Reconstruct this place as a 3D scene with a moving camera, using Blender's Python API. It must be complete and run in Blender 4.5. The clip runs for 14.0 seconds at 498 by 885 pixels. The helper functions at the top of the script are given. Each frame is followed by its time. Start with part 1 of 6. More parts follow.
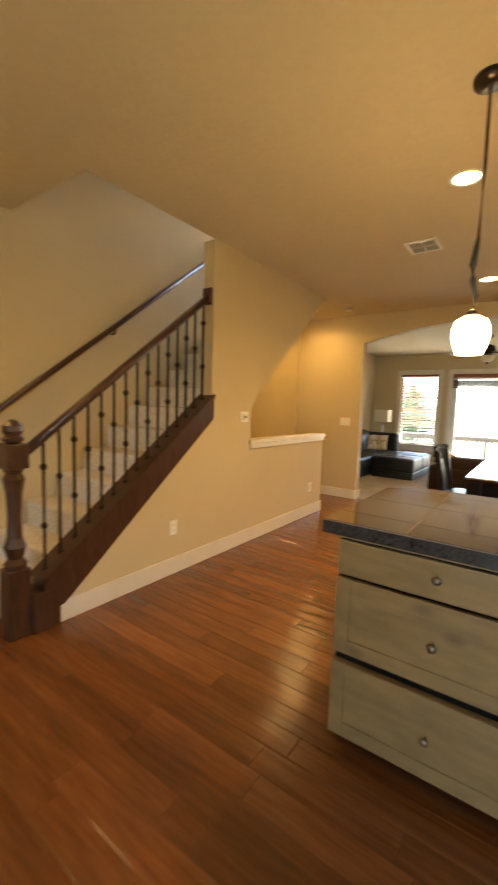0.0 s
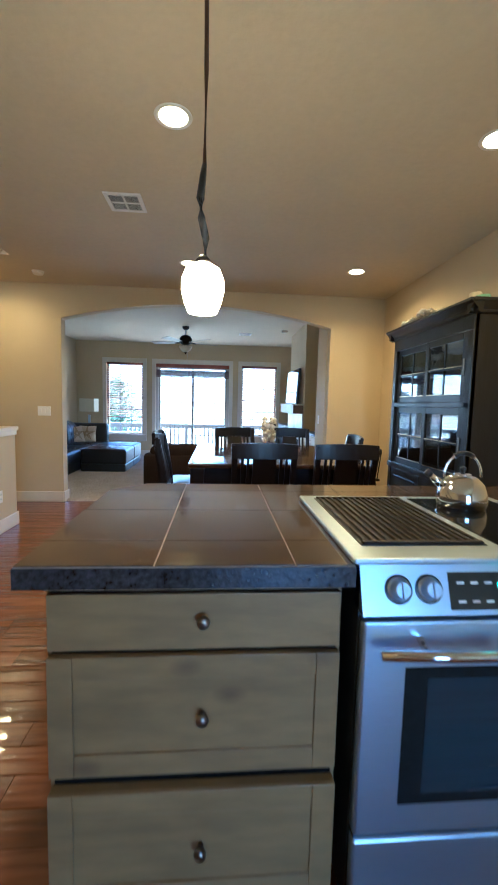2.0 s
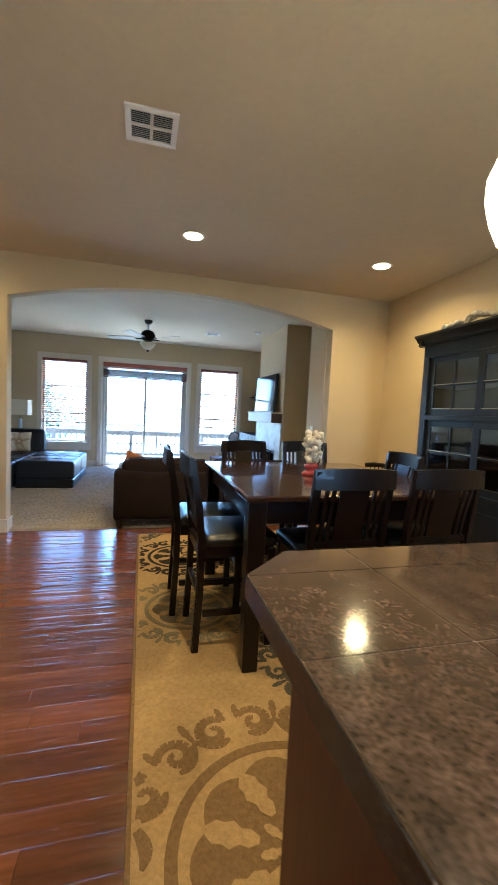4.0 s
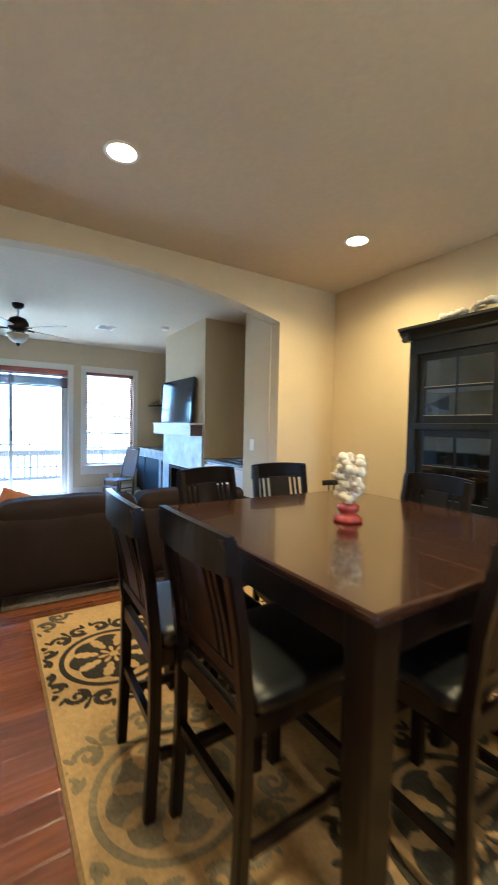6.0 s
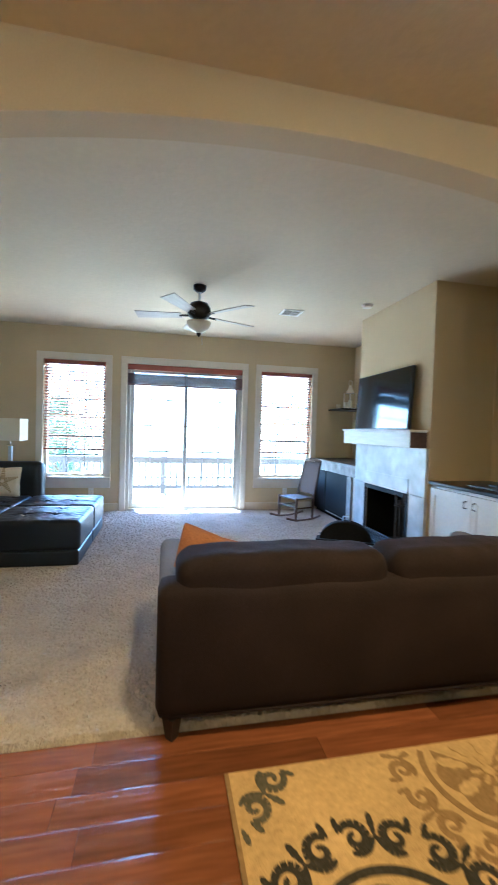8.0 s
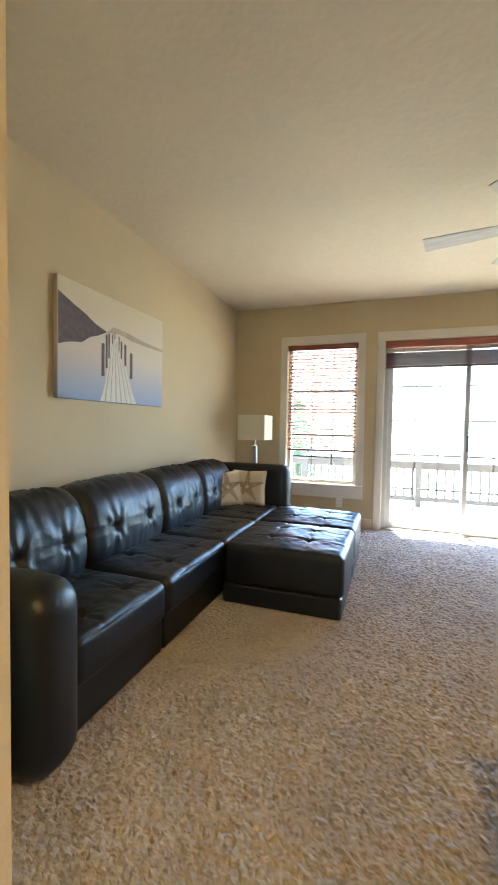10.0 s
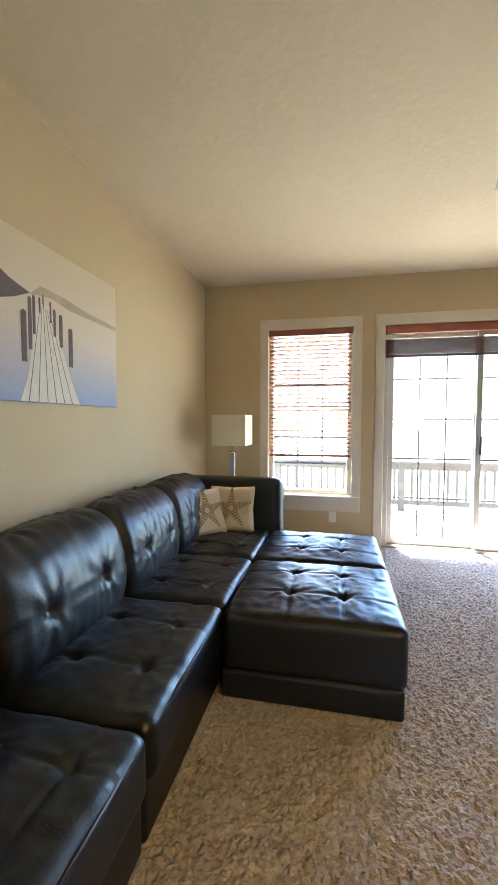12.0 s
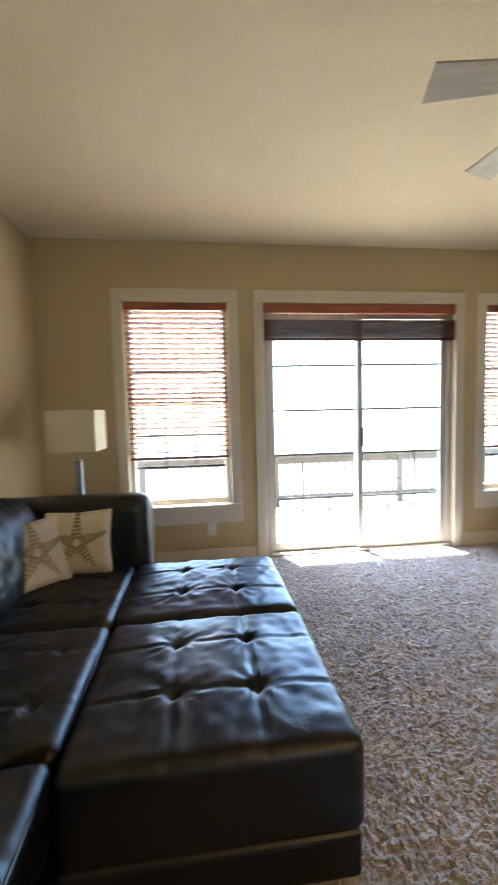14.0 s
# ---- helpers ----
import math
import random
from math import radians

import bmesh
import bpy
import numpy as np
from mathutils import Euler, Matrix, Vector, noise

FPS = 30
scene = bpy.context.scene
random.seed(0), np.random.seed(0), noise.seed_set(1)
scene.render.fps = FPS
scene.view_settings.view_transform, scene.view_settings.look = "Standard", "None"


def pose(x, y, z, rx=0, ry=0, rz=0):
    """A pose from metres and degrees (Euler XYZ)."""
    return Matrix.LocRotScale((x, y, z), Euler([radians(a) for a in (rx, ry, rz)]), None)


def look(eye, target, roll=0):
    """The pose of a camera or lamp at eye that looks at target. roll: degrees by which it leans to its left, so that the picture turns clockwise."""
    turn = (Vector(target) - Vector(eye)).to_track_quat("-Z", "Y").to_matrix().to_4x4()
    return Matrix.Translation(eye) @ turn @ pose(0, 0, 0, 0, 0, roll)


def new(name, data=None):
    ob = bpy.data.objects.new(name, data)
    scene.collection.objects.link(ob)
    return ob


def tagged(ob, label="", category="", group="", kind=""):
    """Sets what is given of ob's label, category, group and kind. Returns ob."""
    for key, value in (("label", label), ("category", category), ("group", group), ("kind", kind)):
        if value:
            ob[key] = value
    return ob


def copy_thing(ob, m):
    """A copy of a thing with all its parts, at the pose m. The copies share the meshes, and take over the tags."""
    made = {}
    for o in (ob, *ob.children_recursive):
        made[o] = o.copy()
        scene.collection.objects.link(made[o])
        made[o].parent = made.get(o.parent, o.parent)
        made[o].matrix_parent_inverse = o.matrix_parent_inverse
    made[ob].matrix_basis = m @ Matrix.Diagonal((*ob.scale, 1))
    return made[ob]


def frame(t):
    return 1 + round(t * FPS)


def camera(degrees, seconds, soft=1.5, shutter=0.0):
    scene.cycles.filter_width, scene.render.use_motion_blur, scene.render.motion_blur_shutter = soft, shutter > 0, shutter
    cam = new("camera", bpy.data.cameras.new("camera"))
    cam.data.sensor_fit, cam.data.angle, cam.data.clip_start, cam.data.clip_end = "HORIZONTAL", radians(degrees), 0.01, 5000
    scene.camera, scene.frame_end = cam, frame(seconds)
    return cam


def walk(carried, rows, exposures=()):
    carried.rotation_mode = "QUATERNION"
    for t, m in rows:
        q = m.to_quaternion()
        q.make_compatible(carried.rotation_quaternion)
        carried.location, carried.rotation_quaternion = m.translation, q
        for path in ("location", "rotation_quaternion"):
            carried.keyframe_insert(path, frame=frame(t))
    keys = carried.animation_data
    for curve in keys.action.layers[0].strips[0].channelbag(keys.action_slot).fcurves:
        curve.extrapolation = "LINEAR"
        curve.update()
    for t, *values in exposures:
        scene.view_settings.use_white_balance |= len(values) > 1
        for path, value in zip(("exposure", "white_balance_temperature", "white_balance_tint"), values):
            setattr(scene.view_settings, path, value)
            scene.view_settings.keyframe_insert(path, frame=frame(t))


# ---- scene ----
cam = camera(63.3, 14.0, shutter=0.4)
EXPOSURES = [(0.0, 4.55, 6500, 7), (0.5, 4.5, 4650, 6), (1.0, 4.4, 4050, 5), (2.0, 4.4, 4000, 5), (4.5, 4.5, 4250, 5), (5.0, 4.65, 4400, 4), (6.0, 4.95, 3900, 4), (7.0, 4.9, 3950, 4),
             (8.0, 4.95, 4250, 4), (9.0, 4.9, 4900, 4), (11.3, 5.0, 5400, 7), (12.5, 4.8, 5450, 7), (14.0, 4.45, 5550, 7)]
PATH = [
    (0, (0.215, 0.729, 1.379), (-0.946, 2.347, 1.192), 1.9),
    (0.5, (0.209, 0.923, 1.361), (-0.534, 2.774, 1.219), 2.3),
    (1, (0.122, 1.036, 1.336), (-0.113, 3.016, 1.176), -0.2),
    (1.5, (0.049, 1.122, 1.304), (0.169, 3.101, 1.035), 0.4),
    (2, (0.002, 1.279, 1.313), (0.154, 3.265, 1.126), 1.4),
    (2.2, (-0.028, 1.355, 1.334), (0.125, 3.344, 1.193), 2.6),
    (4.3, (-0.774, 2.265, 1.302), (-0.085, 4.136, 1.146), 2.1),
    (4.5, (-0.809, 2.341, 1.311), (0.062, 4.131, 1.12), 1.1),
    (5, (-0.854, 2.614, 1.316), (0.388, 4.171, 1.129), 2.0),
    (5.5, (-0.847, 2.984, 1.302), (0.293, 4.623, 1.183), 2.4),
    (6, (-0.91, 3.4, 1.322), (0.163, 5.086, 1.24), 1.2),
    (6.5, (-0.908, 3.797, 1.328), (-0.063, 5.61, 1.306), 0.6),
    (7, (-0.938, 4.171, 1.316), (-0.246, 6.047, 1.272), 1.7),
    (7.5, (-0.959, 4.541, 1.292), (-0.345, 6.442, 1.206), 0.8),
    (8, (-0.95, 4.927, 1.291), (-0.543, 6.884, 1.232), 1.7),
    (8.5, (-0.982, 5.284, 1.263), (-0.76, 7.271, 1.197), 0.9),
    (9, (-1.071, 5.61, 1.234), (-1.083, 7.609, 1.167), 1.0),
    (9.2, (-1.131, 5.774, 1.208), (-1.327, 7.764, 1.177), 1.1),
    (11.3, (-1.87, 6.799, 1.281), (-2.68, 8.619, 1.102), 0.4),
    (11.5, (-1.909, 6.888, 1.282), (-2.594, 8.765, 1.183), 2.0),
    (12, (-1.995, 7.054, 1.297), (-2.415, 9.006, 1.193), 0.1),
    (12.5, (-2.057, 7.163, 1.286), (-2.487, 9.107, 1.097), 0.1),
    (13, (-2.093, 7.349, 1.284), (-2.506, 9.301, 1.137), 0.2),
    (13.5, (-2.099, 7.573, 1.294), (-2.336, 9.555, 1.17), 0.1),
    (14, (-2.104, 7.814, 1.301), (-1.861, 9.794, 1.162), -1.4),
]
walk(cam, [(t, look(eye, target, roll)) for t, eye, target, roll in PATH], EXPOSURES)

# ---- world, sun, exposure ----
world = bpy.data.worlds.new("sky_world")
scene.world = world
world.use_nodes = True
_wn = world.node_tree.nodes
_sky = _wn.new("ShaderNodeTexSky")
_sky.sky_type, _sky.sun_disc = "NISHITA", False
_sky.sun_elevation, _sky.sun_rotation = radians(64), radians(-20)
_wn["Background"].inputs[1].default_value = 0.15
world.node_tree.links.new(_sky.outputs[0], _wn["Background"].inputs[0])
_sl = bpy.data.lights.new("sun", "SUN")
_sl.energy, _sl.angle, _sl.color = 5.0, radians(0.5), (1, 0.95, 0.86)
sun = new("sun", _sl)
sun.matrix_world = look((-3.3, 18.1, 19.8), (0, 9, 0))

CEIL = 2.74
WARM = (1.0, 0.56, 0.14)

# ---- materials ----
def mat(name, col, rough=0.6, metal=0.0, grain=0.0, gscale=40.0, stain=0.0, sscale=3.0, bump=0.0, bscale=60.0, stretch=(1, 1, 1), spec=0.5, emit=None, power=0.0, alpha=None, coat=0.0, island=0.0):
    m = bpy.data.materials.new(name)
    m.use_nodes = True
    nt = m.node_tree
    b = nt.nodes["Principled BSDF"]
    b.inputs["Base Color"].default_value = (*col, 1)
    b.inputs["Roughness"].default_value = rough
    b.inputs["Metallic"].default_value = metal
    b.inputs["Specular IOR Level"].default_value = spec
    b.inputs["Coat Weight"].default_value = coat
    if emit:
        b.inputs["Emission Color"].default_value = (*emit, 1)
        b.inputs["Emission Strength"].default_value = power
    if grain or stain or bump:
        tc = nt.nodes.new("ShaderNodeTexCoord")
        mp = nt.nodes.new("ShaderNodeMapping")
        mp.inputs["Scale"].default_value = stretch
        nt.links.new(tc.outputs["Object"], mp.inputs["Vector"])
        last = None
        for amount, sc, det in ((grain, gscale, 4), (stain, sscale, 3)):
            if not amount:
                continue
            n = nt.nodes.new("ShaderNodeTexNoise")
            n.inputs["Scale"].default_value, n.inputs["Detail"].default_value = sc, det
            nt.links.new(mp.outputs[0], n.inputs["Vector"])
            r = nt.nodes.new("ShaderNodeMapRange")
            r.inputs["From Min"].default_value, r.inputs["From Max"].default_value = 0.25, 0.75
            r.inputs["To Min"].default_value, r.inputs["To Max"].default_value = 1 - amount, 1 + amount
            nt.links.new(n.outputs["Fac"], r.inputs["Value"])
            mul = nt.nodes.new("ShaderNodeVectorMath")
            mul.operation = "SCALE"
            if last is None:
                mul.inputs[0].default_value = col
            else:
                nt.links.new(last, mul.inputs[0])
            nt.links.new(r.outputs[0], mul.inputs["Scale"])
            last = mul.outputs[0]
        if island:
            oi = nt.nodes.new("ShaderNodeObjectInfo")
            r = nt.nodes.new("ShaderNodeMapRange")
            r.inputs["To Min"].default_value, r.inputs["To Max"].default_value = 1 - island, 1 + island
            nt.links.new(oi.outputs["Random"], r.inputs["Value"])
            mul = nt.nodes.new("ShaderNodeVectorMath")
            mul.operation = "SCALE"
            nt.links.new(last, mul.inputs[0])
            nt.links.new(r.outputs[0], mul.inputs["Scale"])
            last = mul.outputs[0]
        if last is not None:
            nt.links.new(last, b.inputs["Base Color"])
        if bump:
            n = nt.nodes.new("ShaderNodeTexNoise")
            n.inputs["Scale"].default_value, n.inputs["Detail"].default_value = bscale, 5
            nt.links.new(mp.outputs[0], n.inputs["Vector"])
            bp = nt.nodes.new("ShaderNodeBump")
            bp.inputs["Strength"].default_value, bp.inputs["Distance"].default_value = bump, 0.01
            nt.links.new(n.outputs["Fac"], bp.inputs["Height"])
            nt.links.new(bp.outputs[0], b.inputs["Normal"])
    return m

M_WALL = mat("wall_paint", (0.54, 0.432, 0.255), 0.75, stain=0.05, sscale=1.3, grain=0.03, gscale=120, bump=0.12, bscale=130)
M_CEIL = mat("ceiling_paint", (0.59, 0.50, 0.335), 0.8, stain=0.04, sscale=1.1, grain=0.03, gscale=25, bump=0.26, bscale=30)
M_TRIM = mat("trim_paint", (0.66, 0.60, 0.50), 0.4, stain=0.04, sscale=4, grain=0.02)
M_WHITE = mat("white_plastic", (0.75, 0.72, 0.66), 0.4, grain=0.02)
M_PLANK = mat("floor_plank", (0.148, 0.052, 0.016), 0.2, grain=0.30, gscale=9, stain=0.28, sscale=1.6, bump=0.6, bscale=4, stretch=(0.5, 6, 6), coat=0.2, island=0.28)
_pn = M_PLANK.node_tree
_oi, _mul, _add = _pn.nodes.new("ShaderNodeObjectInfo"), _pn.nodes.new("ShaderNodeMath"), _pn.nodes.new("ShaderNodeVectorMath")
_mul.operation, _add.operation = "MULTIPLY", "ADD"
_mul.inputs[1].default_value = 60.0
_pn.links.new(_oi.outputs["Random"], _mul.inputs[0])
_mp = [n for n in _pn.nodes if n.bl_idname == "ShaderNodeMapping"][0]
_pn.links.new([n for n in _pn.nodes if n.bl_idname == "ShaderNodeTexCoord"][0].outputs["Object"], _add.inputs[0])
_pn.links.new(_mul.outputs[0], _add.inputs[1])
_pn.links.new(_add.outputs[0], _mp.inputs["Vector"])
M_UNDER = mat("floor_joint", (0.075, 0.027, 0.010), 0.6, grain=0.2)
M_CARPET = mat("carpet_pile", (0.42, 0.375, 0.33), 0.95, grain=0.13, gscale=55, stain=0.10, sscale=4, bump=1.0, bscale=90, spec=0.1)
M_STAIRCARPET = mat("stair_carpet", (0.60, 0.56, 0.52), 0.95, grain=0.25, gscale=70, stain=0.08, bump=0.8, bscale=110, spec=0.1)
M_DARKWOOD = mat("dark_stained_wood", (0.055, 0.022, 0.012), 0.35, grain=0.4, gscale=14, stain=0.2, sscale=3, bump=0.12, bscale=20, stretch=(4, 4, 0.6), coat=0.1)
M_TABLEWOOD = mat("espresso_wood", (0.028, 0.012, 0.007), 0.17, grain=0.3, gscale=10, stain=0.2, bump=0.05, bscale=18, stretch=(0.7, 6, 1), coat=0.5)
M_CHAIRWOOD = mat("chair_wood", (0.0065, 0.0040, 0.0040), 0.32, spec=0.28, grain=0.3, gscale=14, stain=0.2, bump=0.06, bscale=20, stretch=(3, 3, 0.7), coat=0.15)
M_IRON = mat("wrought_iron", (0.03, 0.022, 0.016), 0.45, metal=0.7, grain=0.2, bump=0.1)
M_LEATHER = mat("black_leather", (0.0032, 0.0036, 0.0056), 0.40, grain=0.25, gscale=60, stain=0.25, sscale=3, bump=0.10, bscale=130, spec=0.58)
M_SEAT = mat("seat_leather", (0.004, 0.005, 0.008), 0.3, grain=0.2, gscale=50, bump=0.15, bscale=150, spec=0.6)
M_STITCH = mat("leather_piping", (0.03, 0.027, 0.03), 0.4, grain=0.2)
# sofa cloth in two tones: near-black brown behind, pale grey on arms, seats
M_SOFADARK = mat("sofa_microfibre_dark", (0.0130, 0.0074, 0.0088), 0.9, grain=0.22, gscale=90, stain=0.28, sscale=4, bump=0.25, bscale=220, spec=0.25)
M_SOFAPALE = mat("sofa_microfibre_pale", (0.13, 0.12, 0.115), 0.9, grain=0.18, gscale=90, stain=0.1, sscale=3, bump=0.25, bscale=220, spec=0.25)
M_RUST = mat("rust_cloth", (0.24, 0.10, 0.038), 0.9, grain=0.2, gscale=120, stain=0.1, bump=0.3, bscale=240)
M_CREAM = mat("cream_linen", (0.62, 0.52, 0.36), 0.9, grain=0.12, gscale=140, stain=0.08, bump=0.3, bscale=260)
M_STAR = mat("brown_print", (0.34, 0.25, 0.13), 0.9, grain=0.3, gscale=60)
M_CAB = mat("grey_glazed_alder", (0.195, 0.122, 0.044), 0.45, grain=0.13, gscale=9, stain=0.20, sscale=2.2, bump=0.08, bscale=25, stretch=(1, 1, 4))
# scattered knots and dark mineral streaks in the alder
_kn = M_CAB.node_tree
_kb = _kn.nodes["Principled BSDF"]
_kt, _km, _kv, _kr, _kx = (_kn.nodes.new(k) for k in ("ShaderNodeTexCoord", "ShaderNodeMapping", "ShaderNodeTexVoronoi", "ShaderNodeMapRange", "ShaderNodeMix"))
_km.inputs["Scale"].default_value = (1, 1, 1.7)
_kv.inputs["Scale"].default_value = 4.6
_kr.inputs["From Min"].default_value, _kr.inputs["From Max"].default_value = 0.05, 0.22
_kr.inputs["To Min"].default_value, _kr.inputs["To Max"].default_value = 0.62, 0.0
_kx.data_type = "RGBA"
_kx.inputs[7].default_value = (0.075, 0.040, 0.018, 1)
_kn.links.new(_kt.outputs["Object"], _km.inputs["Vector"])
_kn.links.new(_km.outputs[0], _kv.inputs["Vector"])
_kn.links.new(_kv.outputs["Distance"], _kr.inputs["Value"])
_kn.links.new(_kr.outputs[0], _kx.inputs[0])
_kn.links.new(_kb.inputs["Base Color"].links[0].from_socket, _kx.inputs[6])
_kn.links.new(_kx.outputs[2], _kb.inputs["Base Color"])
M_CABDARK = mat("island_panel", (0.075, 0.026, 0.015), 0.4, grain=0.3, gscale=8, stain=0.2, bump=0.08, bscale=20, stretch=(4, 4, 0.6))
# near-black that puts the shade under and between cabinet fronts into the colour
M_KICKSHADE = mat("kick_and_gap_shade", (0.005, 0.0045, 0.004), 0.8, grain=0.2, spec=0.1)
M_STEEL = mat("brushed_steel", (0.50, 0.58, 0.70), 0.36, metal=1.0, grain=0.05, gscale=60, bump=0.05, bscale=140, stretch=(0.3, 1, 12))
M_CHROME = mat("chrome", (0.75, 0.75, 0.76), 0.08, metal=1.0)
M_NICKEL = mat("antique_nickel", (0.20, 0.17, 0.14), 0.3, metal=1.0, grain=0.3, gscale=90)
M_GRANITE = mat("brown_granite_tile", (0.058, 0.040, 0.029), 0.11, grain=0.7, gscale=120, stain=0.5, sscale=24, coat=0.2, island=0.12)
M_GRANEDGE = mat("granite_edge", (0.028, 0.026, 0.028), 0.2, grain=0.7, gscale=90, stain=0.3, sscale=16, bump=0.15, bscale=60)
M_GROUT = mat("counter_grout", (0.20, 0.155, 0.115), 0.8, grain=0.2)
# dull black for sooty firebox, hod, doors; in the open bay it paints shade
M_SOOTSHADE = mat("soot_and_shade_black", (0.006, 0.006, 0.006), 0.65, grain=0.3, bump=0.1, spec=0.15)
M_HEARTH = mat("dark_slate_hearth", (0.060, 0.066, 0.072), 0.4, grain=0.3, gscale=14, stain=0.3, sscale=5, bump=0.12, bscale=40)
M_MOTTLE = mat("distressed_grey_paint", (0.20, 0.19, 0.18), 0.5, grain=0.5, gscale=9, stain=0.45, sscale=5, bump=0.12, bscale=30)
M_BLACKGLASS = mat("black_glass", (0.008, 0.009, 0.011), 0.05, spec=0.6)
M_BLACK = mat("black_enamel", (0.012, 0.012, 0.013), 0.4, grain=0.2, bump=0.05)
M_OVENGLASS = mat("oven_window_glass", (0.016, 0.028, 0.036), 0.10, grain=0.15, gscale=6, stretch=(0.3, 1, 8), spec=0.6)
M_TV = mat("tv_screen", (0.006, 0.008, 0.012), 0.09, spec=0.6)
M_HUTCH = mat("black_painted_wood", (0.008, 0.008, 0.0085), 0.34, spec=0.35, grain=0.25, gscale=12, stain=0.2, bump=0.08, bscale=25, stretch=(4, 4, 0.7), coat=0.1)
M_BRASS = mat("brass_caming", (0.55, 0.42, 0.22), 0.3, metal=1.0, grain=0.1)
M_RUG = mat("cream_rug", (0.43, 0.295, 0.120), 0.95, grain=0.18, gscale=60, stain=0.12, sscale=3, bump=0.6, bscale=170, spec=0.1)
M_RUGDARK = mat("rug_charcoal", (0.035, 0.032, 0.030), 0.95, grain=0.3, gscale=70, bump=0.6, bscale=170, spec=0.1)
M_RUGGREY = mat("rug_grey", (0.085, 0.078, 0.060), 0.95, grain=0.3, gscale=70, bump=0.6, bscale=170, spec=0.1)
M_RUGMIST = mat("rug_mist_grey", (0.23, 0.19, 0.115), 0.95, grain=0.25, gscale=70, bump=0.6, bscale=170, spec=0.1)
M_RUGTAN = mat("rug_tan", (0.225, 0.145, 0.062), 0.95, grain=0.2, gscale=70, bump=0.6, bscale=170, spec=0.1)
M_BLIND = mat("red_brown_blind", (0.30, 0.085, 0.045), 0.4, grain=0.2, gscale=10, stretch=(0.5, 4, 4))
# slat tone lifted above the red-brown wood to imitate daylight glow
M_SLATLIT = mat("wooden_slat_lit", (0.52, 0.27, 0.17), 0.4, grain=0.15, gscale=10, stretch=(0.5, 4, 4))
# darker copy of the blind wood for the drawn-up slats
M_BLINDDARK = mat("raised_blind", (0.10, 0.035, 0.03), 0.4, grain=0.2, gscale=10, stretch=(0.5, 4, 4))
M_VINYL = mat("window_vinyl", (0.70, 0.66, 0.58), 0.4, grain=0.02)
M_ALU = mat("bronze_door_frame", (0.42, 0.39, 0.34), 0.45, grain=0.03)
M_MUNTIN = mat("grille_bar", (0.12, 0.11, 0.10), 0.5, grain=0.03)
M_SHADE = mat("lamp_shade_cloth", (0.72, 0.66, 0.52), 0.9, grain=0.05, gscale=150, bump=0.1, bscale=250)
M_STONE = mat("fireplace_slate_tile", (0.46, 0.47, 0.47), 0.3, grain=0.16, gscale=9, stain=0.22, sscale=4, bump=0.1, bscale=25, island=0.12)
M_MANTEL = mat("mantel_wood", (0.60, 0.56, 0.50), 0.45, grain=0.1, gscale=8, stretch=(4, 0.6, 4))
# dark brown for the mantel's near end, against the cream shelf
M_MANTELEND = mat("mantel_end_dark", (0.06, 0.03, 0.02), 0.5, grain=0.3)
M_NICHECAB = mat("cream_cabinet_paint", (0.60, 0.55, 0.47), 0.4, grain=0.05, stain=0.06)
M_ROCKER = mat("rocker_wood", (0.085, 0.048, 0.030), 0.45, grain=0.3, gscale=12, stretch=(3, 3, 0.7))
M_CANE = mat("woven_cane", (0.13, 0.09, 0.065), 0.7, grain=0.35, gscale=120, bump=0.5, bscale=140)
M_FANDARK = mat("fan_bronze", (0.03, 0.022, 0.018), 0.3, metal=0.6, grain=0.2)
M_FANBLADE = mat("fan_blade", (0.40, 0.35, 0.28), 0.45, grain=0.15, gscale=8, stretch=(0.5, 5, 1))
M_BOWL = mat("alabaster_bowl", (0.66, 0.58, 0.42), 0.35, stain=0.15, sscale=9)
M_RED = mat("red_ceramic", (0.26, 0.032, 0.034), 0.25, grain=0.2)
M_SHELL = mat("sea_shells", (0.66, 0.60, 0.52), 0.5, grain=0.3, gscale=30, bump=0.4, bscale=60)
M_CANDLE = mat("candle_wax", (0.70, 0.62, 0.40), 0.5, grain=0.06)
M_GREEN = mat("green_glaze", (0.25, 0.45, 0.28), 0.3, grain=0.1)
M_DECK = mat("deck_boards", (0.27, 0.225, 0.175), 0.7, grain=0.15, gscale=14, stain=0.12, bump=0.2, bscale=20, stretch=(0.5, 4, 1))
M_DECKRAIL = mat("deck_rail_paint", (0.07, 0.062, 0.055), 0.6, grain=0.1)
M_GROUND = mat("dry_grass_ground", (0.26, 0.24, 0.14), 0.95, grain=0.3, gscale=3, stain=0.25, sscale=0.1)
M_FOLIAGE = mat("foliage", (0.07, 0.10, 0.04), 0.8, grain=0.4, gscale=9)
M_BARK = mat("bark", (0.12, 0.08, 0.05), 0.9, grain=0.4, gscale=20)
M_HOUSE = mat("far_house_siding", (0.45, 0.40, 0.34), 0.8, grain=0.1)
M_ROOF = mat("far_roof", (0.16, 0.14, 0.13), 0.9, grain=0.2)
M_LENS = mat("can_lens", (0.9, 0.8, 0.6), 0.4, emit=(1.0, 0.64, 0.24), power=5)
M_PENDGLASS = mat("pendant_glass", (0.9, 0.85, 0.7), 0.3, emit=(1.0, 0.62, 0.24), power=5.5)
M_CLOCK = mat("display_digits", (0.02, 0.05, 0.02), 0.4, emit=(0.25, 0.9, 0.45), power=2.0)
M_PIC = bpy.data.materials.new("canvas_print")
M_PIC.use_nodes = True
_nt = M_PIC.node_tree
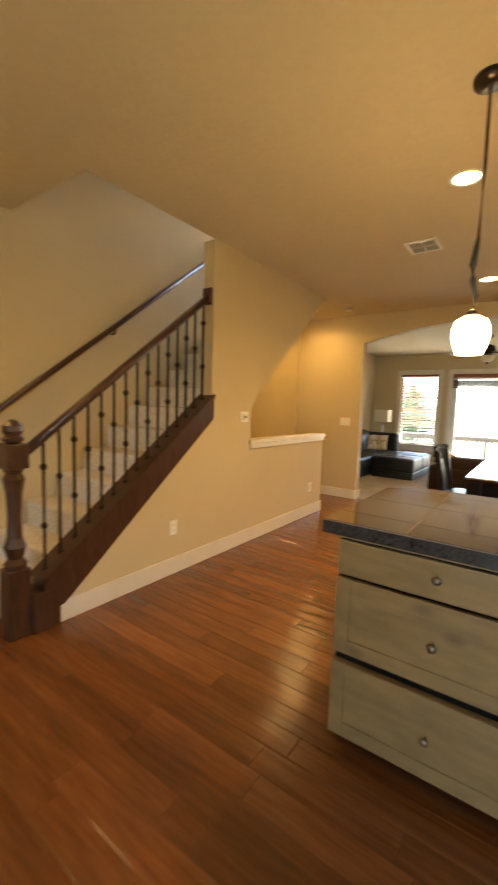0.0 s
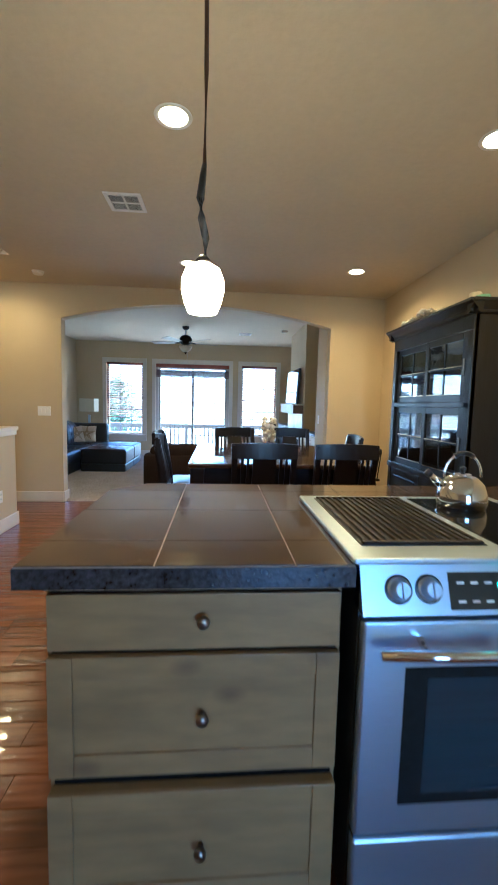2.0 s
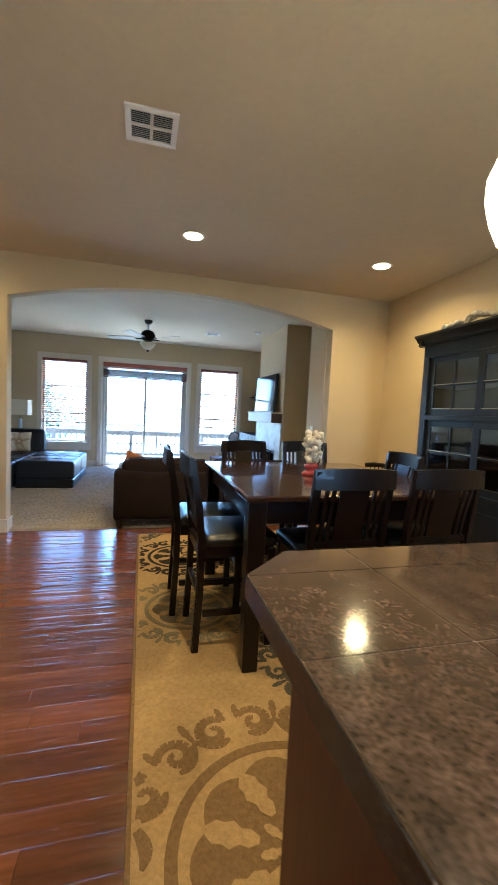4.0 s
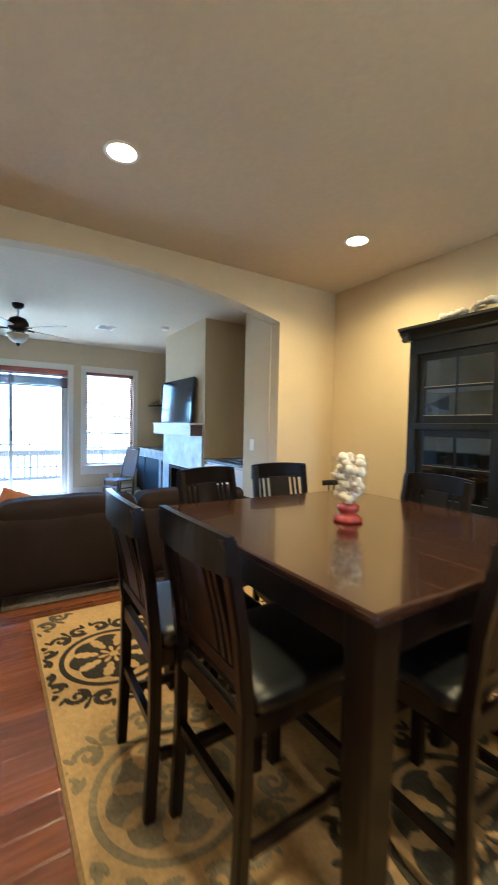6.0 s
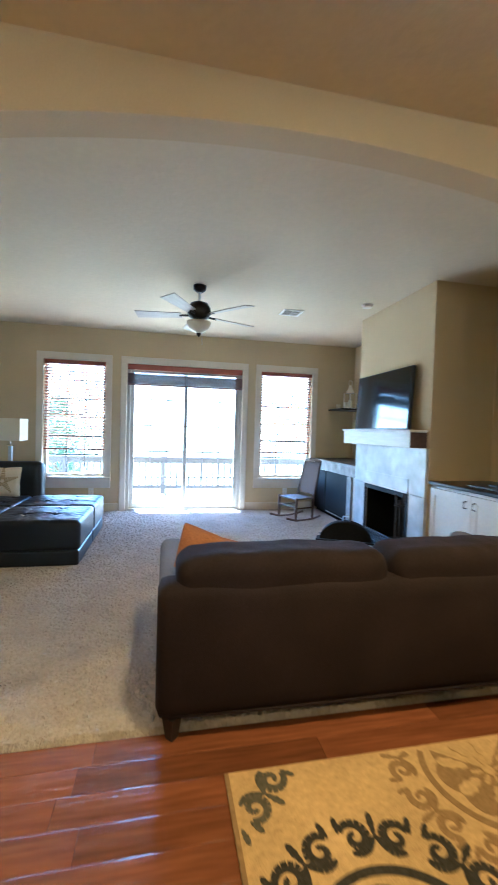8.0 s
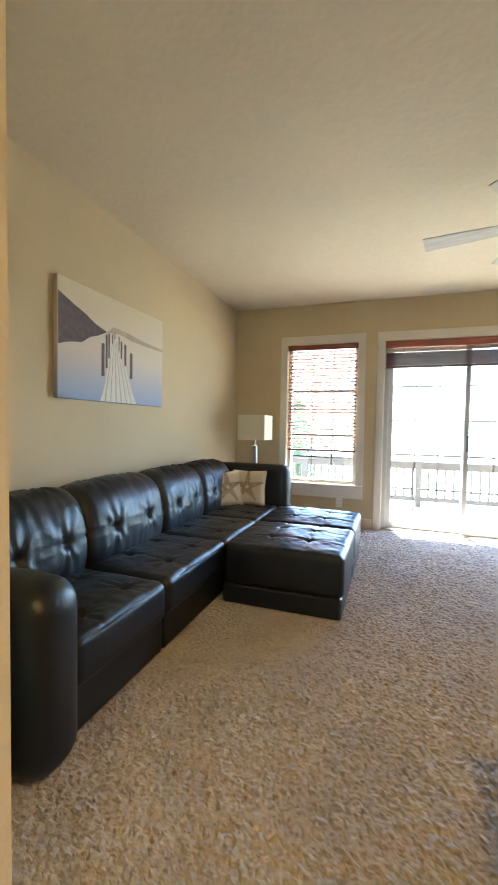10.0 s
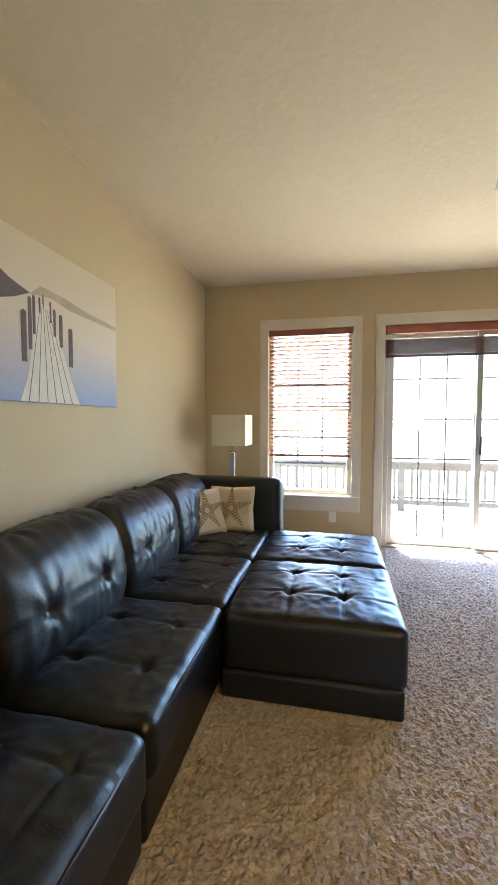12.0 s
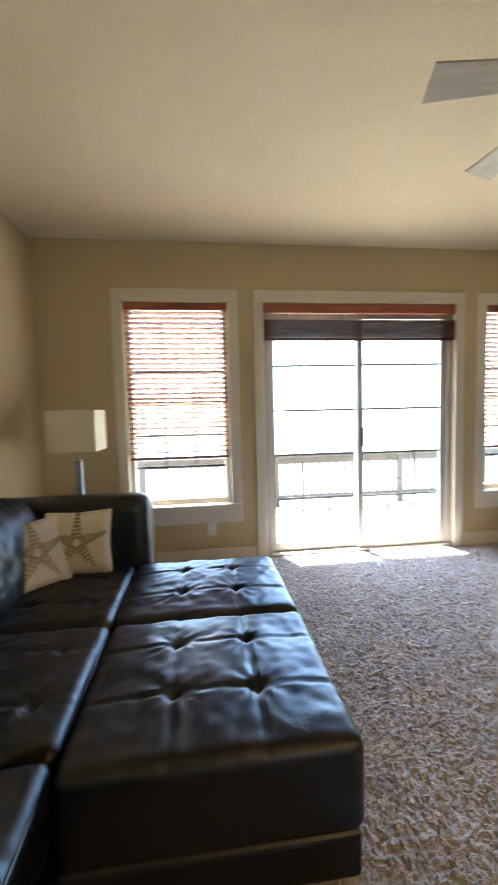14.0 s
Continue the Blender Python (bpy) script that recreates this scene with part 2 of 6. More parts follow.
_tc, _sx, _cr = _nt.nodes.new("ShaderNodeTexCoord"), _nt.nodes.new("ShaderNodeSeparateXYZ"), _nt.nodes.new("ShaderNodeValToRGB")
_nt.links.new(_tc.outputs["Generated"], _sx.inputs[0])
_nt.links.new(_sx.outputs["Z"], _cr.inputs[0])
_cr.color_ramp.elements[0].color = (0.30, 0.36, 0.56, 1)
_cr.color_ramp.elements[1].color = (0.60, 0.52, 0.36, 1)
_e = _cr.color_ramp.elements.new(0.45)
_e.color = (0.62, 0.54, 0.47, 1)
_nt.links.new(_cr.outputs[0], _nt.nodes["Principled BSDF"].inputs["Base Color"])
_nt.nodes["Principled BSDF"].inputs["Roughness"].default_value = 0.8
M_PICDARK = mat("print_dark", (0.13, 0.10, 0.11), 0.8, grain=0.2, gscale=25)
M_PICPIER = mat("print_pier", (0.66, 0.62, 0.56), 0.8, grain=0.08, gscale=25)
M_PICHILL = mat("print_hill", (0.42, 0.34, 0.24), 0.8, grain=0.15, gscale=12)

def glass_mat(name, tint=(1, 1, 1), rough=0.0, gloss=0.06):
    m = bpy.data.materials.new(name)
    m.use_nodes = True
    nt = m.node_tree
    out = nt.nodes["Material Output"]
    tr, gl, mx = (nt.nodes.new(k) for k in ("ShaderNodeBsdfTransparent", "ShaderNodeBsdfGlossy", "ShaderNodeMixShader"))
    tr.inputs[0].default_value = (*tint, 1)
    gl.inputs["Roughness"].default_value = rough
    mx.inputs[0].default_value = gloss
    nt.links.new(tr.outputs[0], mx.inputs[1])
    nt.links.new(gl.outputs[0], mx.inputs[2])
    nt.links.new(mx.outputs[0], out.inputs[0])
    return m

M_GLASS = glass_mat("clear_glass", (0.96, 0.97, 0.97))
M_HUTCHGLASS = glass_mat("hutch_glass", (0.86, 0.88, 0.88), 0.03, 0.17)

# ---- mesh helpers ----
def link(name, bm, material, parent=None, label="", smooth=False):
    me = bpy.data.meshes.new(name)
    bm.normal_update()
    bm.to_mesh(me)
    bm.free()
    me.materials.append(material)
    if smooth:
        for p in me.polygons:
            p.use_smooth = True
    ob = new(name, me)
    if parent is not None:
        ob.parent = parent
    if label:
        ob["label"] = label
    return ob


def part(name, bm, material, parent, label="", smooth=False):
    return link(name, bm, material, parent, label, smooth)


def thing(name, label, category, at=(0, 0, 0), turn=0, group=""):
    e = new(name)
    e.empty_display_size = 0.1
    e.matrix_basis = pose(*at, 0, 0, turn)
    return tagged(e, label, category, group)


def box(x0, x1, y0, y1, z0, z1, bev=0.0, seg=2, bm=None):
    b = bmesh.new()
    bmesh.ops.create_cube(b, size=1)
    for v in b.verts:
        v.co = ((x0 + x1) / 2 + v.co.x * (x1 - x0), (y0 + y1) / 2 + v.co.y * (y1 - y0), (z0 + z1) / 2 + v.co.z * (z1 - z0))
    if bev:
        bmesh.ops.bevel(b, geom=b.edges[:], offset=bev, segments=seg, profile=0.5, affect="EDGES")
    return merge(bm, b)


def merge(bm, b):
    if bm is None:
        return b
    me = bpy.data.meshes.new("tmp")
    b.to_mesh(me)
    b.free()
    bm.from_mesh(me)
    bpy.data.meshes.remove(me)
    return bm


def lathe(profile, n=24, at=(0, 0, 0), bm=None, caps=True):
    """profile: (radius, z) pairs, bottom to top."""
    b = bmesh.new()
    rings = []
    for r, z in profile:
        rings.append([b.verts.new((at[0] + r * math.cos(2 * math.pi * i / n), at[1] + r * math.sin(2 * math.pi * i / n), at[2] + z)) for i in range(n)])
    for lo, hi in zip(rings, rings[1:]):
        for i in range(n):
            b.faces.new((lo[i], lo[(i + 1) % n], hi[(i + 1) % n], hi[i]))
    if caps:
        b.faces.new(rings[0][::-1])
        b.faces.new(rings[-1])
    return merge(bm, b)


def tube(points, r, n=10, bm=None, flat=1.0):
    """A round bar along points; r may be one radius or one for each point."""
    pts = [Vector(p) for p in points]
    rs = r if isinstance(r, (list, tuple)) else [r] * len(pts)
    b = bmesh.new()
    rings = []
    for i, p in enumerate(pts):
        d = (pts[min(i + 1, len(pts) - 1)] - pts[max(i - 1, 0)]).normalized()
        u = d.cross(Vector((0, 0, 1)))
        if u.length < 1e-3:
            u = d.cross(Vector((1, 0, 0)))
        u.normalize()
        w = u.cross(d).normalized()
        rings.append([b.verts.new(p + rs[i] * (math.cos(2 * math.pi * k / n) * u + flat * math.sin(2 * math.pi * k / n) * w)) for k in range(n)])
    for lo, hi in zip(rings, rings[1:]):
        for k in range(n):
            b.faces.new((lo[k], lo[(k + 1) % n], hi[(k + 1) % n], hi[k]))
    b.faces.new(rings[0][::-1])
    b.faces.new(rings[-1])
    return merge(bm, b)


def prism(poly, a0, a1, axis="x", bm=None):
    """A polygon pushed along an axis. poly: for x (y, z), for y (x, z), for z (x, y)."""
    b = bmesh.new()
    def at(p, a):
        return {"x": (a, p[0], p[1]), "y": (p[0], a, p[1]), "z": (p[0], p[1], a)}[axis]
    lo = [b.verts.new(at(p, a0)) for p in poly]
    hi = [b.verts.new(at(p, a1)) for p in poly]
    n = len(poly)
    b.faces.new(lo[::-1])
    b.faces.new(hi)
    for i in range(n):
        b.faces.new((lo[i], lo[(i + 1) % n], hi[(i + 1) % n], hi[i]))
    bmesh.ops.recalc_face_normals(b, faces=b.faces[:])
    return merge(bm, b)


def cushion(sx, sy, sz, r, n=18, fn=None, at=(0, 0, 0), bm=None, m=None):
    """A padded block with round edges; fn(x, y, z, u, v, w) may move each point (u, v, w run from -1 to 1)."""
    h = Vector((sx / 2, sy / 2, sz / 2))
    nz = max(4, int(n * sz / max(sx, sy)))
    cnt = (max(4, int(n * sx / max(sx, sy))), max(4, int(n * sy / max(sx, sy))), nz)
    b = bmesh.new()
    cache = {}
    def vert(i, j, k):
        key = (i, j, k)
        if key not in cache:
            u, v, w = (2 * i / cnt[0] - 1, 2 * j / cnt[1] - 1, 2 * k / cnt[2] - 1)
            p = Vector((u * h.x, v * h.y, w * h.z))
            q = Vector([max(-(h[a] - r), min(h[a] - r, p[a])) for a in range(3)])
            d = p - q
            if d.length > 1e-9:
                p = q + d.normalized() * r
            if fn:
                p = Vector(fn(p.x, p.y, p.z, u, v, w))
            p = p + Vector(at)
            if m is not None:
                p = m @ p
            cache[key] = b.verts.new(p)
        return cache[key]
    X, Y, Z = cnt
    for i in range(X):
        for j in range(Y):
            b.faces.new((vert(i, j, Z), vert(i + 1, j, Z), vert(i + 1, j + 1, Z), vert(i, j + 1, Z)))
            b.faces.new((vert(i, j, 0), vert(i, j + 1, 0), vert(i + 1, j + 1, 0), vert(i + 1, j, 0)))
    for i in range(X):
        for k in range(Z):
            b.faces.new((vert(i, 0, k), vert(i + 1, 0, k), vert(i + 1, 0, k + 1), vert(i, 0, k + 1)))
            b.faces.new((vert(i, Y, k), vert(i, Y, k + 1), vert(i + 1, Y, k + 1), vert(i + 1, Y, k)))
    for j in range(Y):
        for k in range(Z):
            b.faces.new((vert(0, j, k), vert(0, j, k + 1), vert(0, j + 1, k + 1), vert(0, j + 1, k)))
            b.faces.new((vert(X, j, k), vert(X, j + 1, k), vert(X, j + 1, k + 1), vert(X, j, k + 1)))
    bmesh.ops.recalc_face_normals(b, faces=b.faces[:])
    return merge(bm, b)


def structure(name, bm, material, label="", category="", parent=None):
    return tagged(link(name, bm, material, parent), label, category, kind="structure")


# ---- large structure ----
ARCH_Y, ARCH_D = 6.59, 0.14
XL, XR, XK = -3.40, 2.17, -3.05
YN, YS = 11.305, -1.6
STAIR_X = -2.10

# ceiling with the stair opening
ceil = box(STAIR_X, XR + 0.1, YS - 0.1, ARCH_Y, CEIL, CEIL + 0.25)
box(XK - 0.1, STAIR_X, YS - 0.1, 2.20, CEIL, CEIL + 0.25, bm=ceil)
box(XK - 0.1, STAIR_X, 5.62, ARCH_Y, CEIL, CEIL + 0.25, bm=ceil)
structure("ceiling_kitchen", ceil, M_CEIL, "cream painted ceiling with light knock-down texture", "ceiling")
structure("ceiling_living", box(XL - 0.1, XR + 0.1, ARCH_Y, YN + 0.15, CEIL, CEIL + 0.25), M_CEIL, "cream painted ceiling with light knock-down texture", "ceiling")
# upper stairwell above the opening
up = box(XK - 0.1, XK, 1.98, 6.5, CEIL + 0.25, 5.2)
box(STAIR_X, STAIR_X + 0.1, 1.98, 6.5, CEIL + 0.25, 5.2, bm=up)
box(XK, STAIR_X, 2.10, 2.20, CEIL + 0.25, 5.2, bm=up)
for a in ((XK, STAIR_X, 6.4, 6.5, CEIL + 0.25, 3.3), (XK, STAIR_X, 6.4, 6.5, 4.95, 5.2), (XK, XK + 0.08, 6.4, 6.5, 3.3, 4.95), (STAIR_X - 0.08, STAIR_X, 6.4, 6.5, 3.3, 4.95)):
    box(*a, bm=up)
box(XK - 0.1, STAIR_X + 0.1, 1.98, 6.5, 5.2, 5.3, bm=up)
structure("wall_upper_stairwell", up, M_WALL, "tan painted walls above the staircase", "wall")
structure("wall_west_stair", box(XK - 0.1, XK, YS, ARCH_Y, 0, CEIL + 0.25), M_WALL, "tan painted wall beside the staircase", "wall")
so = box(XK - 0.1, 0.3, YS - 0.1, YS, 0, CEIL)
box(1.4, XR + 0.1, YS - 0.1, YS, 0, CEIL, bm=so)
box(0.3, 1.4, YS - 0.1, YS, 2.15, CEIL, bm=so)
structure("wall_south", so, M_WALL, "tan painted wall", "wall")
structure("wall_east", box(XR, XR + 0.1, YS, YN + 0.15, 0, CEIL), M_WALL, "tan painted dining room wall", "wall")
structure("wall_west", box(XL - 0.1, XL, ARCH_Y, YN + 0.15, 0, CEIL), M_WALL, "tan painted living room wall", "wall")

# wall with the wide segmental arch
AX0, AX1, SPRING, RISE = -1.98, 1.447, 2.33, 0.225
half = (AX1 - AX0) / 2
RAD = (half * half + RISE * RISE) / (2 * RISE)
def arch_z(x):
    return SPRING + RISE - RAD + math.sqrt(RAD * RAD - (x - (AX0 + AX1) / 2) ** 2)
aw = box(XL, AX0, ARCH_Y, ARCH_Y + ARCH_D, 0, CEIL)
box(AX1, XR, ARCH_Y, ARCH_Y + ARCH_D, 0, CEIL, bm=aw)
NA = 40
for i in range(NA):
    xa, xb = AX0 + (AX1 - AX0) * i / NA, AX0 + (AX1 - AX0) * (i + 1) / NA
    prism([(xa, arch_z(xa)), (xb, arch_z(xb)), (xb, CEIL), (xa, CEIL)], ARCH_Y, ARCH_Y + ARCH_D, "y", bm=aw)
bmesh.ops.remove_doubles(aw, verts=aw.verts[:], dist=1e-5)
structure("wall_arch", aw, M_WALL, "tan painted wall with a wide shallow arch", "wall")

# stair side wall: foot under the stringer, full-height pier, slanted soffit edge, half wall
SX0, SX1 = STAIR_X - 0.12, STAIR_X
Y_FOOT, Y_PIER, Y_OPEN, Y_END = 1.93, 3.38, 3.97, 5.62
SLOPE = 0.785
def string_z(y):
    return 0.20 + SLOPE * (y - Y_FOOT)
sw = prism([(Y_FOOT, 0), (Y_PIER, 0), (Y_PIER, string_z(Y_PIER) - 0.02), (Y_FOOT, 0.12)], SX0, SX1)
prism([(Y_PIER, 0), (Y_OPEN, 0), (Y_OPEN, CEIL), (Y_PIER, CEIL)], SX0, SX1, bm=sw)
prism([(Y_OPEN, 1.37), (5.5, CEIL), (Y_OPEN, CEIL)], SX0, SX1, bm=sw)
prism([(Y_OPEN, 0), (Y_END, 0), (Y_END, 0.99), (Y_OPEN, 0.99)], SX0, SX1, bm=sw)
structure("wall_stair_side", sw, M_WALL, "tan painted stair side wall with half wall and slanted opening", "wall")
structure("wall_stair_soffit", prism([(Y_OPEN, 1.37), (5.5, CEIL), (5.5, CEIL + 0.2), (Y_OPEN - 0.1, 1.5)], XK, SX0), M_WALL, "tan slanted underside of the upper flight", "wall")
cap = box(SX0 - 0.02, SX1 + 0.025, Y_OPEN - 0.02, Y_END + 0.03, 0.99, 1.03, 0.004)
box(SX1, SX1 + 0.016, Y_OPEN, Y_END + 0.01, 0.945, 0.99, 0.003, bm=cap)
structure("trim_half_wall_cap", cap, M_TRIM, "cream painted wooden cap on the half wall", "trim")

# window wall with three openings
WIN = {"window_1": (-2.70, -1.835, 0.53, 2.25), "window_2": (0.55, 1.42, 0.53, 2.25)}
DX0, DX1, DZ = -1.53, 0.245, 2.25
T = 0.16
nw = bmesh.new()
xs = [XL, -2.70, -1.835, DX0, DX1, 0.55, 1.42, XR]
for a, b_, lo, hi in ((0, 1, 0, CEIL), (2, 3, 0, CEIL), (4, 5, 0, CEIL), (6, 7, 0, CEIL)):
    box(xs[a], xs[b_], YN, YN + T, lo, hi, bm=nw)
for x0, x1, z0, z1 in WIN.values():
    box(x0, x1, YN, YN + T, 0, z0, bm=nw)
    box(x0, x1, YN, YN + T, z1, CEIL, bm=nw)
box(DX0, DX1, YN, YN + T, DZ, CEIL, bm=nw)
structure("wall_north", nw, M_WALL, "tan painted window wall", "wall")

# right side of the living room: stub wall, niche, chimney breast, far niche
rw = box(1.44, XR, ARCH_Y + ARCH_D, 7.21, 0, CEIL)
box(1.49, XR, 8.30, 9.75, 1.33, CEIL, bm=rw)
box(1.49, XR, 8.30, 8.58, 0, 1.33, bm=rw)
box(1.49, XR, 9.46, 9.75, 0, 1.33, bm=rw)
box(1.49, XR, 8.58, 9.46, 0.72, 1.33, bm=rw)
structure("wall_chimney_breast", rw, M_WALL, "tan painted chimney breast between two niches", "wall")

# floors
sub = box(XK - 0.1, XR + 0.1, YS - 0.1, ARCH_Y + 0.055, -0.2, -0.012)
floor = structure("floor", sub, M_UNDER, "hand-scraped reddish brown hardwood floor", "floor")

def carpet_mesh(x0, x1, y0, y1, step):
    nx, ny = int((x1 - x0) / step), int((y1 - y0) / step)
    rng = np.random.RandomState(3)
    gx, gy = np.meshgrid(np.linspace(x0, x1, nx + 1), np.linspace(y0, y1, ny + 1))
    jig = rng.rand(ny + 1, nx + 1)
    clump = np.repeat(np.repeat(rng.rand(ny // 2 + 2, nx // 2 + 2), 2, 0), 2, 1)[:ny + 1, :nx + 1]
    tuft = np.repeat(np.repeat(rng.rand(ny // 4 + 2, nx // 4 + 2), 4, 0), 4, 1)[:ny + 1, :nx + 1]
    gz = 0.003 + 0.011 * jig + 0.009 * clump + 0.005 * tuft
    gx = gx + (rng.rand(ny + 1, nx + 1) - 0.5) * step * 0.8
    gy = gy + (rng.rand(ny + 1, nx + 1) - 0.5) * step * 0.8
    gz[0, :] = -0.012
    co = np.stack([gx, gy, gz], -1).reshape(-1, 3)
    idx = np.arange((nx + 1) * (ny + 1)).reshape(ny + 1, nx + 1)
    f = np.stack([idx[:-1, :-1], idx[:-1, 1:], idx[1:, 1:], idx[1:, :-1]], -1).reshape(-1, 4)
    me = bpy.data.meshes.new("carpet")
    me.from_pydata(co.tolist(), [], f.tolist())
    me.materials.append(M_CARPET)
    return tagged(new("carpet", me), "beige cut-pile carpet", "carpet", kind="structure")
carpet_mesh(XL, XR, ARCH_Y + 0.05, YN, 0.0095)
structure("floor_living_slab", box(XL - 0.1, XR + 0.1, ARCH_Y + 0.055, YN + T, -0.2, -0.006), M_UNDER, "subfloor under the carpet", "floor")

# baseboards
def baseboard(x0, y0, x1, y1, side):
    """side: the normal direction (dx, dy) into the room."""
    t = 0.016
    xa, xb, ya, yb = min(x0, x1), max(x0, x1), min(y0, y1), max(y0, y1)
    if side[0]:
        xa, xb = (x0, x0 + t) if side[0] > 0 else (x0 - t, x0)
    else:
        ya, yb = (y0, y0 + t) if side[1] > 0 else (y0 - t, y0)
    structure("baseboard", box(xa, xb, ya, yb, 0.0, 0.135, 0.005), M_TRIM, "cream painted baseboard", "baseboard")
baseboard(SX1, Y_FOOT, SX1, Y_END + 0.014, (1, 0))
baseboard(SX0, Y_END, SX1, Y_END, (0, 1))
baseboard(XK, ARCH_Y, AX0, ARCH_Y, (0, -1))
baseboard(AX0, ARCH_Y - 0.016, AX0, ARCH_Y + ARCH_D + 0.016, (1, 0))
baseboard(AX1, ARCH_Y, XR, ARCH_Y, (0, -1))
baseboard(XR, 0, XR, ARCH_Y, (-1, 0))
baseboard(XL, 6.73, XL, YN, (1, 0))
baseboard(XL, YN, -2.8, YN, (0, -1))
baseboard(-2.79, YN, -1.63, YN, (0, -1))
baseboard(0.34, YN, 1.45, YN, (0, -1))
baseboard(1.44, 6.735, 1.44, 7.21, (-1, 0))

# ---- windows, sliding door, blinds ----
def casing(name, x0, x1, z0, z1, floor_length=False):
    w, t = 0.088, 0.02
    e = thing(name, "cream painted flat window casing" if not floor_length else "cream painted flat door casing", "casing")
    e["kind"] = "structure"
    part("casing_head", box(x0 - w, x1 + w, YN - t, YN, z1, z1 + 0.105, 0.004), M_TRIM, e)
    for a, b_ in ((x0 - w, x0), (x1, x1 + w)):
        part("casing_side", box(a, b_, YN - t, YN, 0.0 if floor_length else z0, z1, 0.004), M_TRIM, e)
    if not floor_length:
        part("casing_apron", box(x0 - w, x1 + w, YN - t, YN, z0 - 0.165, z0 - 0.02, 0.004), M_TRIM, e)
        part("window_stool", box(x0 - w, x1 + w, YN - 0.05, YN + 0.05, z0 - 0.02, z0, 0.004), M_TRIM, e)
    return e
for nm, (x0, x1, z0, z1) in WIN.items():
    casing("trim_" + nm, x0, x1, z0, z1)
casing("trim_door_1", DX0, DX1, 0, DZ, True)

def pane(name, x0, x1, y, z0, z1, parent):
    p = part(name, box(x0, x1, y - 0.003, y + 0.003, z0, z1), M_GLASS, parent)
    p.visible_shadow = False
    return p

def window(name, x0, x1, z0, z1):
    e = thing(name, "single-hung white vinyl window with grille bars, bright outside", "window")
    e["kind"] = "structure"
    y = YN + 0.10
    f = 0.045
    fr = box(x0, x0 + f, y - 0.03, y + 0.04, z0, z1, 0.004)
    box(x1 - f, x1, y - 0.03, y + 0.04, z0, z1, 0.004, bm=fr)
    box(x0 + f, x1 - f, y - 0.03, y + 0.04, z1 - f, z1, 0.004, bm=fr)
    box(x0 + f, x1 - f, y - 0.03, y + 0.04, z0, z0 + f, 0.004, bm=fr)
    part("window_frame", fr, M_VINYL, e)
    zm = (z0 + z1) / 2 + 0.02
    part("meeting_rail", box(x0 + f, x1 - f, y - 0.02, y + 0.025, zm - 0.02, zm + 0.02, 0.003), M_VINYL, e)
    pane("upper_pane", x0 + f, x1 - f, y + 0.018, zm + 0.02, z1 - f, e)
    pane("lower_pane", x0 + f, x1 - f, y + 0.004, z0 + f, zm - 0.02, e)
    w = x1 - x0 - 2 * f
    for k in (1, 2):
        xm = x0 + f + w * k / 3
        part("grille_bar", box(xm - 0.008, xm + 0.008, y + 0.026, y + 0.032, zm + 0.02, z1 - f), M_MUNTIN, e)
        part("grille_bar", box(xm - 0.008, xm + 0.008, y + 0.010, y + 0.016, z0 + f, zm - 0.02), M_MUNTIN, e)
    for zz, yy in ((zm + (z1 - zm) / 3, 0.026), (zm + (z1 - zm) * 2 / 3, 0.026), (z0 + f + (zm - z0 - f) / 3, 0.010), (z0 + f + (zm - z0 - f) * 2 / 3, 0.010)):
        part("grille_bar", box(x0 + f, x1 - f, y + yy + 0.001, y + yy + 0.005, zz - 0.009, zz + 0.009), M_MUNTIN, e)
for nm, (x0, x1, z0, z1) in WIN.items():
    window(nm, x0, x1, z0, z1)

def blind(x0, x1, ztop, zbot, label):
    e = thing("wooden_blind", label, "blind", group="window blinds")
    y = YN + 0.035
    part("headrail", box(x0 + 0.006, x1 - 0.006, y - 0.03, y + 0.03, ztop - 0.062, ztop - 0.002, 0.004), M_BLIND, e, "red-brown wooden valance")
    z = ztop - 0.085
    sl = box(-0.5 * (x1 - x0) + 0.012, 0.5 * (x1 - x0) - 0.012, -0.025, 0.025, -0.002, 0.002)
    me = None
    while z > zbot + 0.03:
        if me is None:
            o = part("slat", sl, M_SLATLIT, e)
            me = o.data
        else:
            o = new("slat", me)
            o.parent = e
        o.matrix_basis = pose((x0 + x1) / 2, y, z, -19, 0, 0)
        z -= 0.042
    part("bottom_rail", box(x0 + 0.012, x1 - 0.012, y - 0.026, y + 0.026, zbot, zbot + 0.022, 0.004), M_BLIND, e)
    for xx in (x0 + 0.12, (x0 + x1) / 2, x1 - 0.12):
        part("ladder_cord", tube([(xx, y - 0.027, zbot + 0.01), (xx, y - 0.027, ztop - 0.06)], 0.0016, 5), M_SLATLIT, e)
blind(-2.70, -1.835, 2.25, 0.93, "red-brown wooden slat blind, open slats, lowered three quarters")
blind(0.55, 1.42, 2.25, 0.93, "red-brown wooden slat blind, open slats, lowered three quarters")

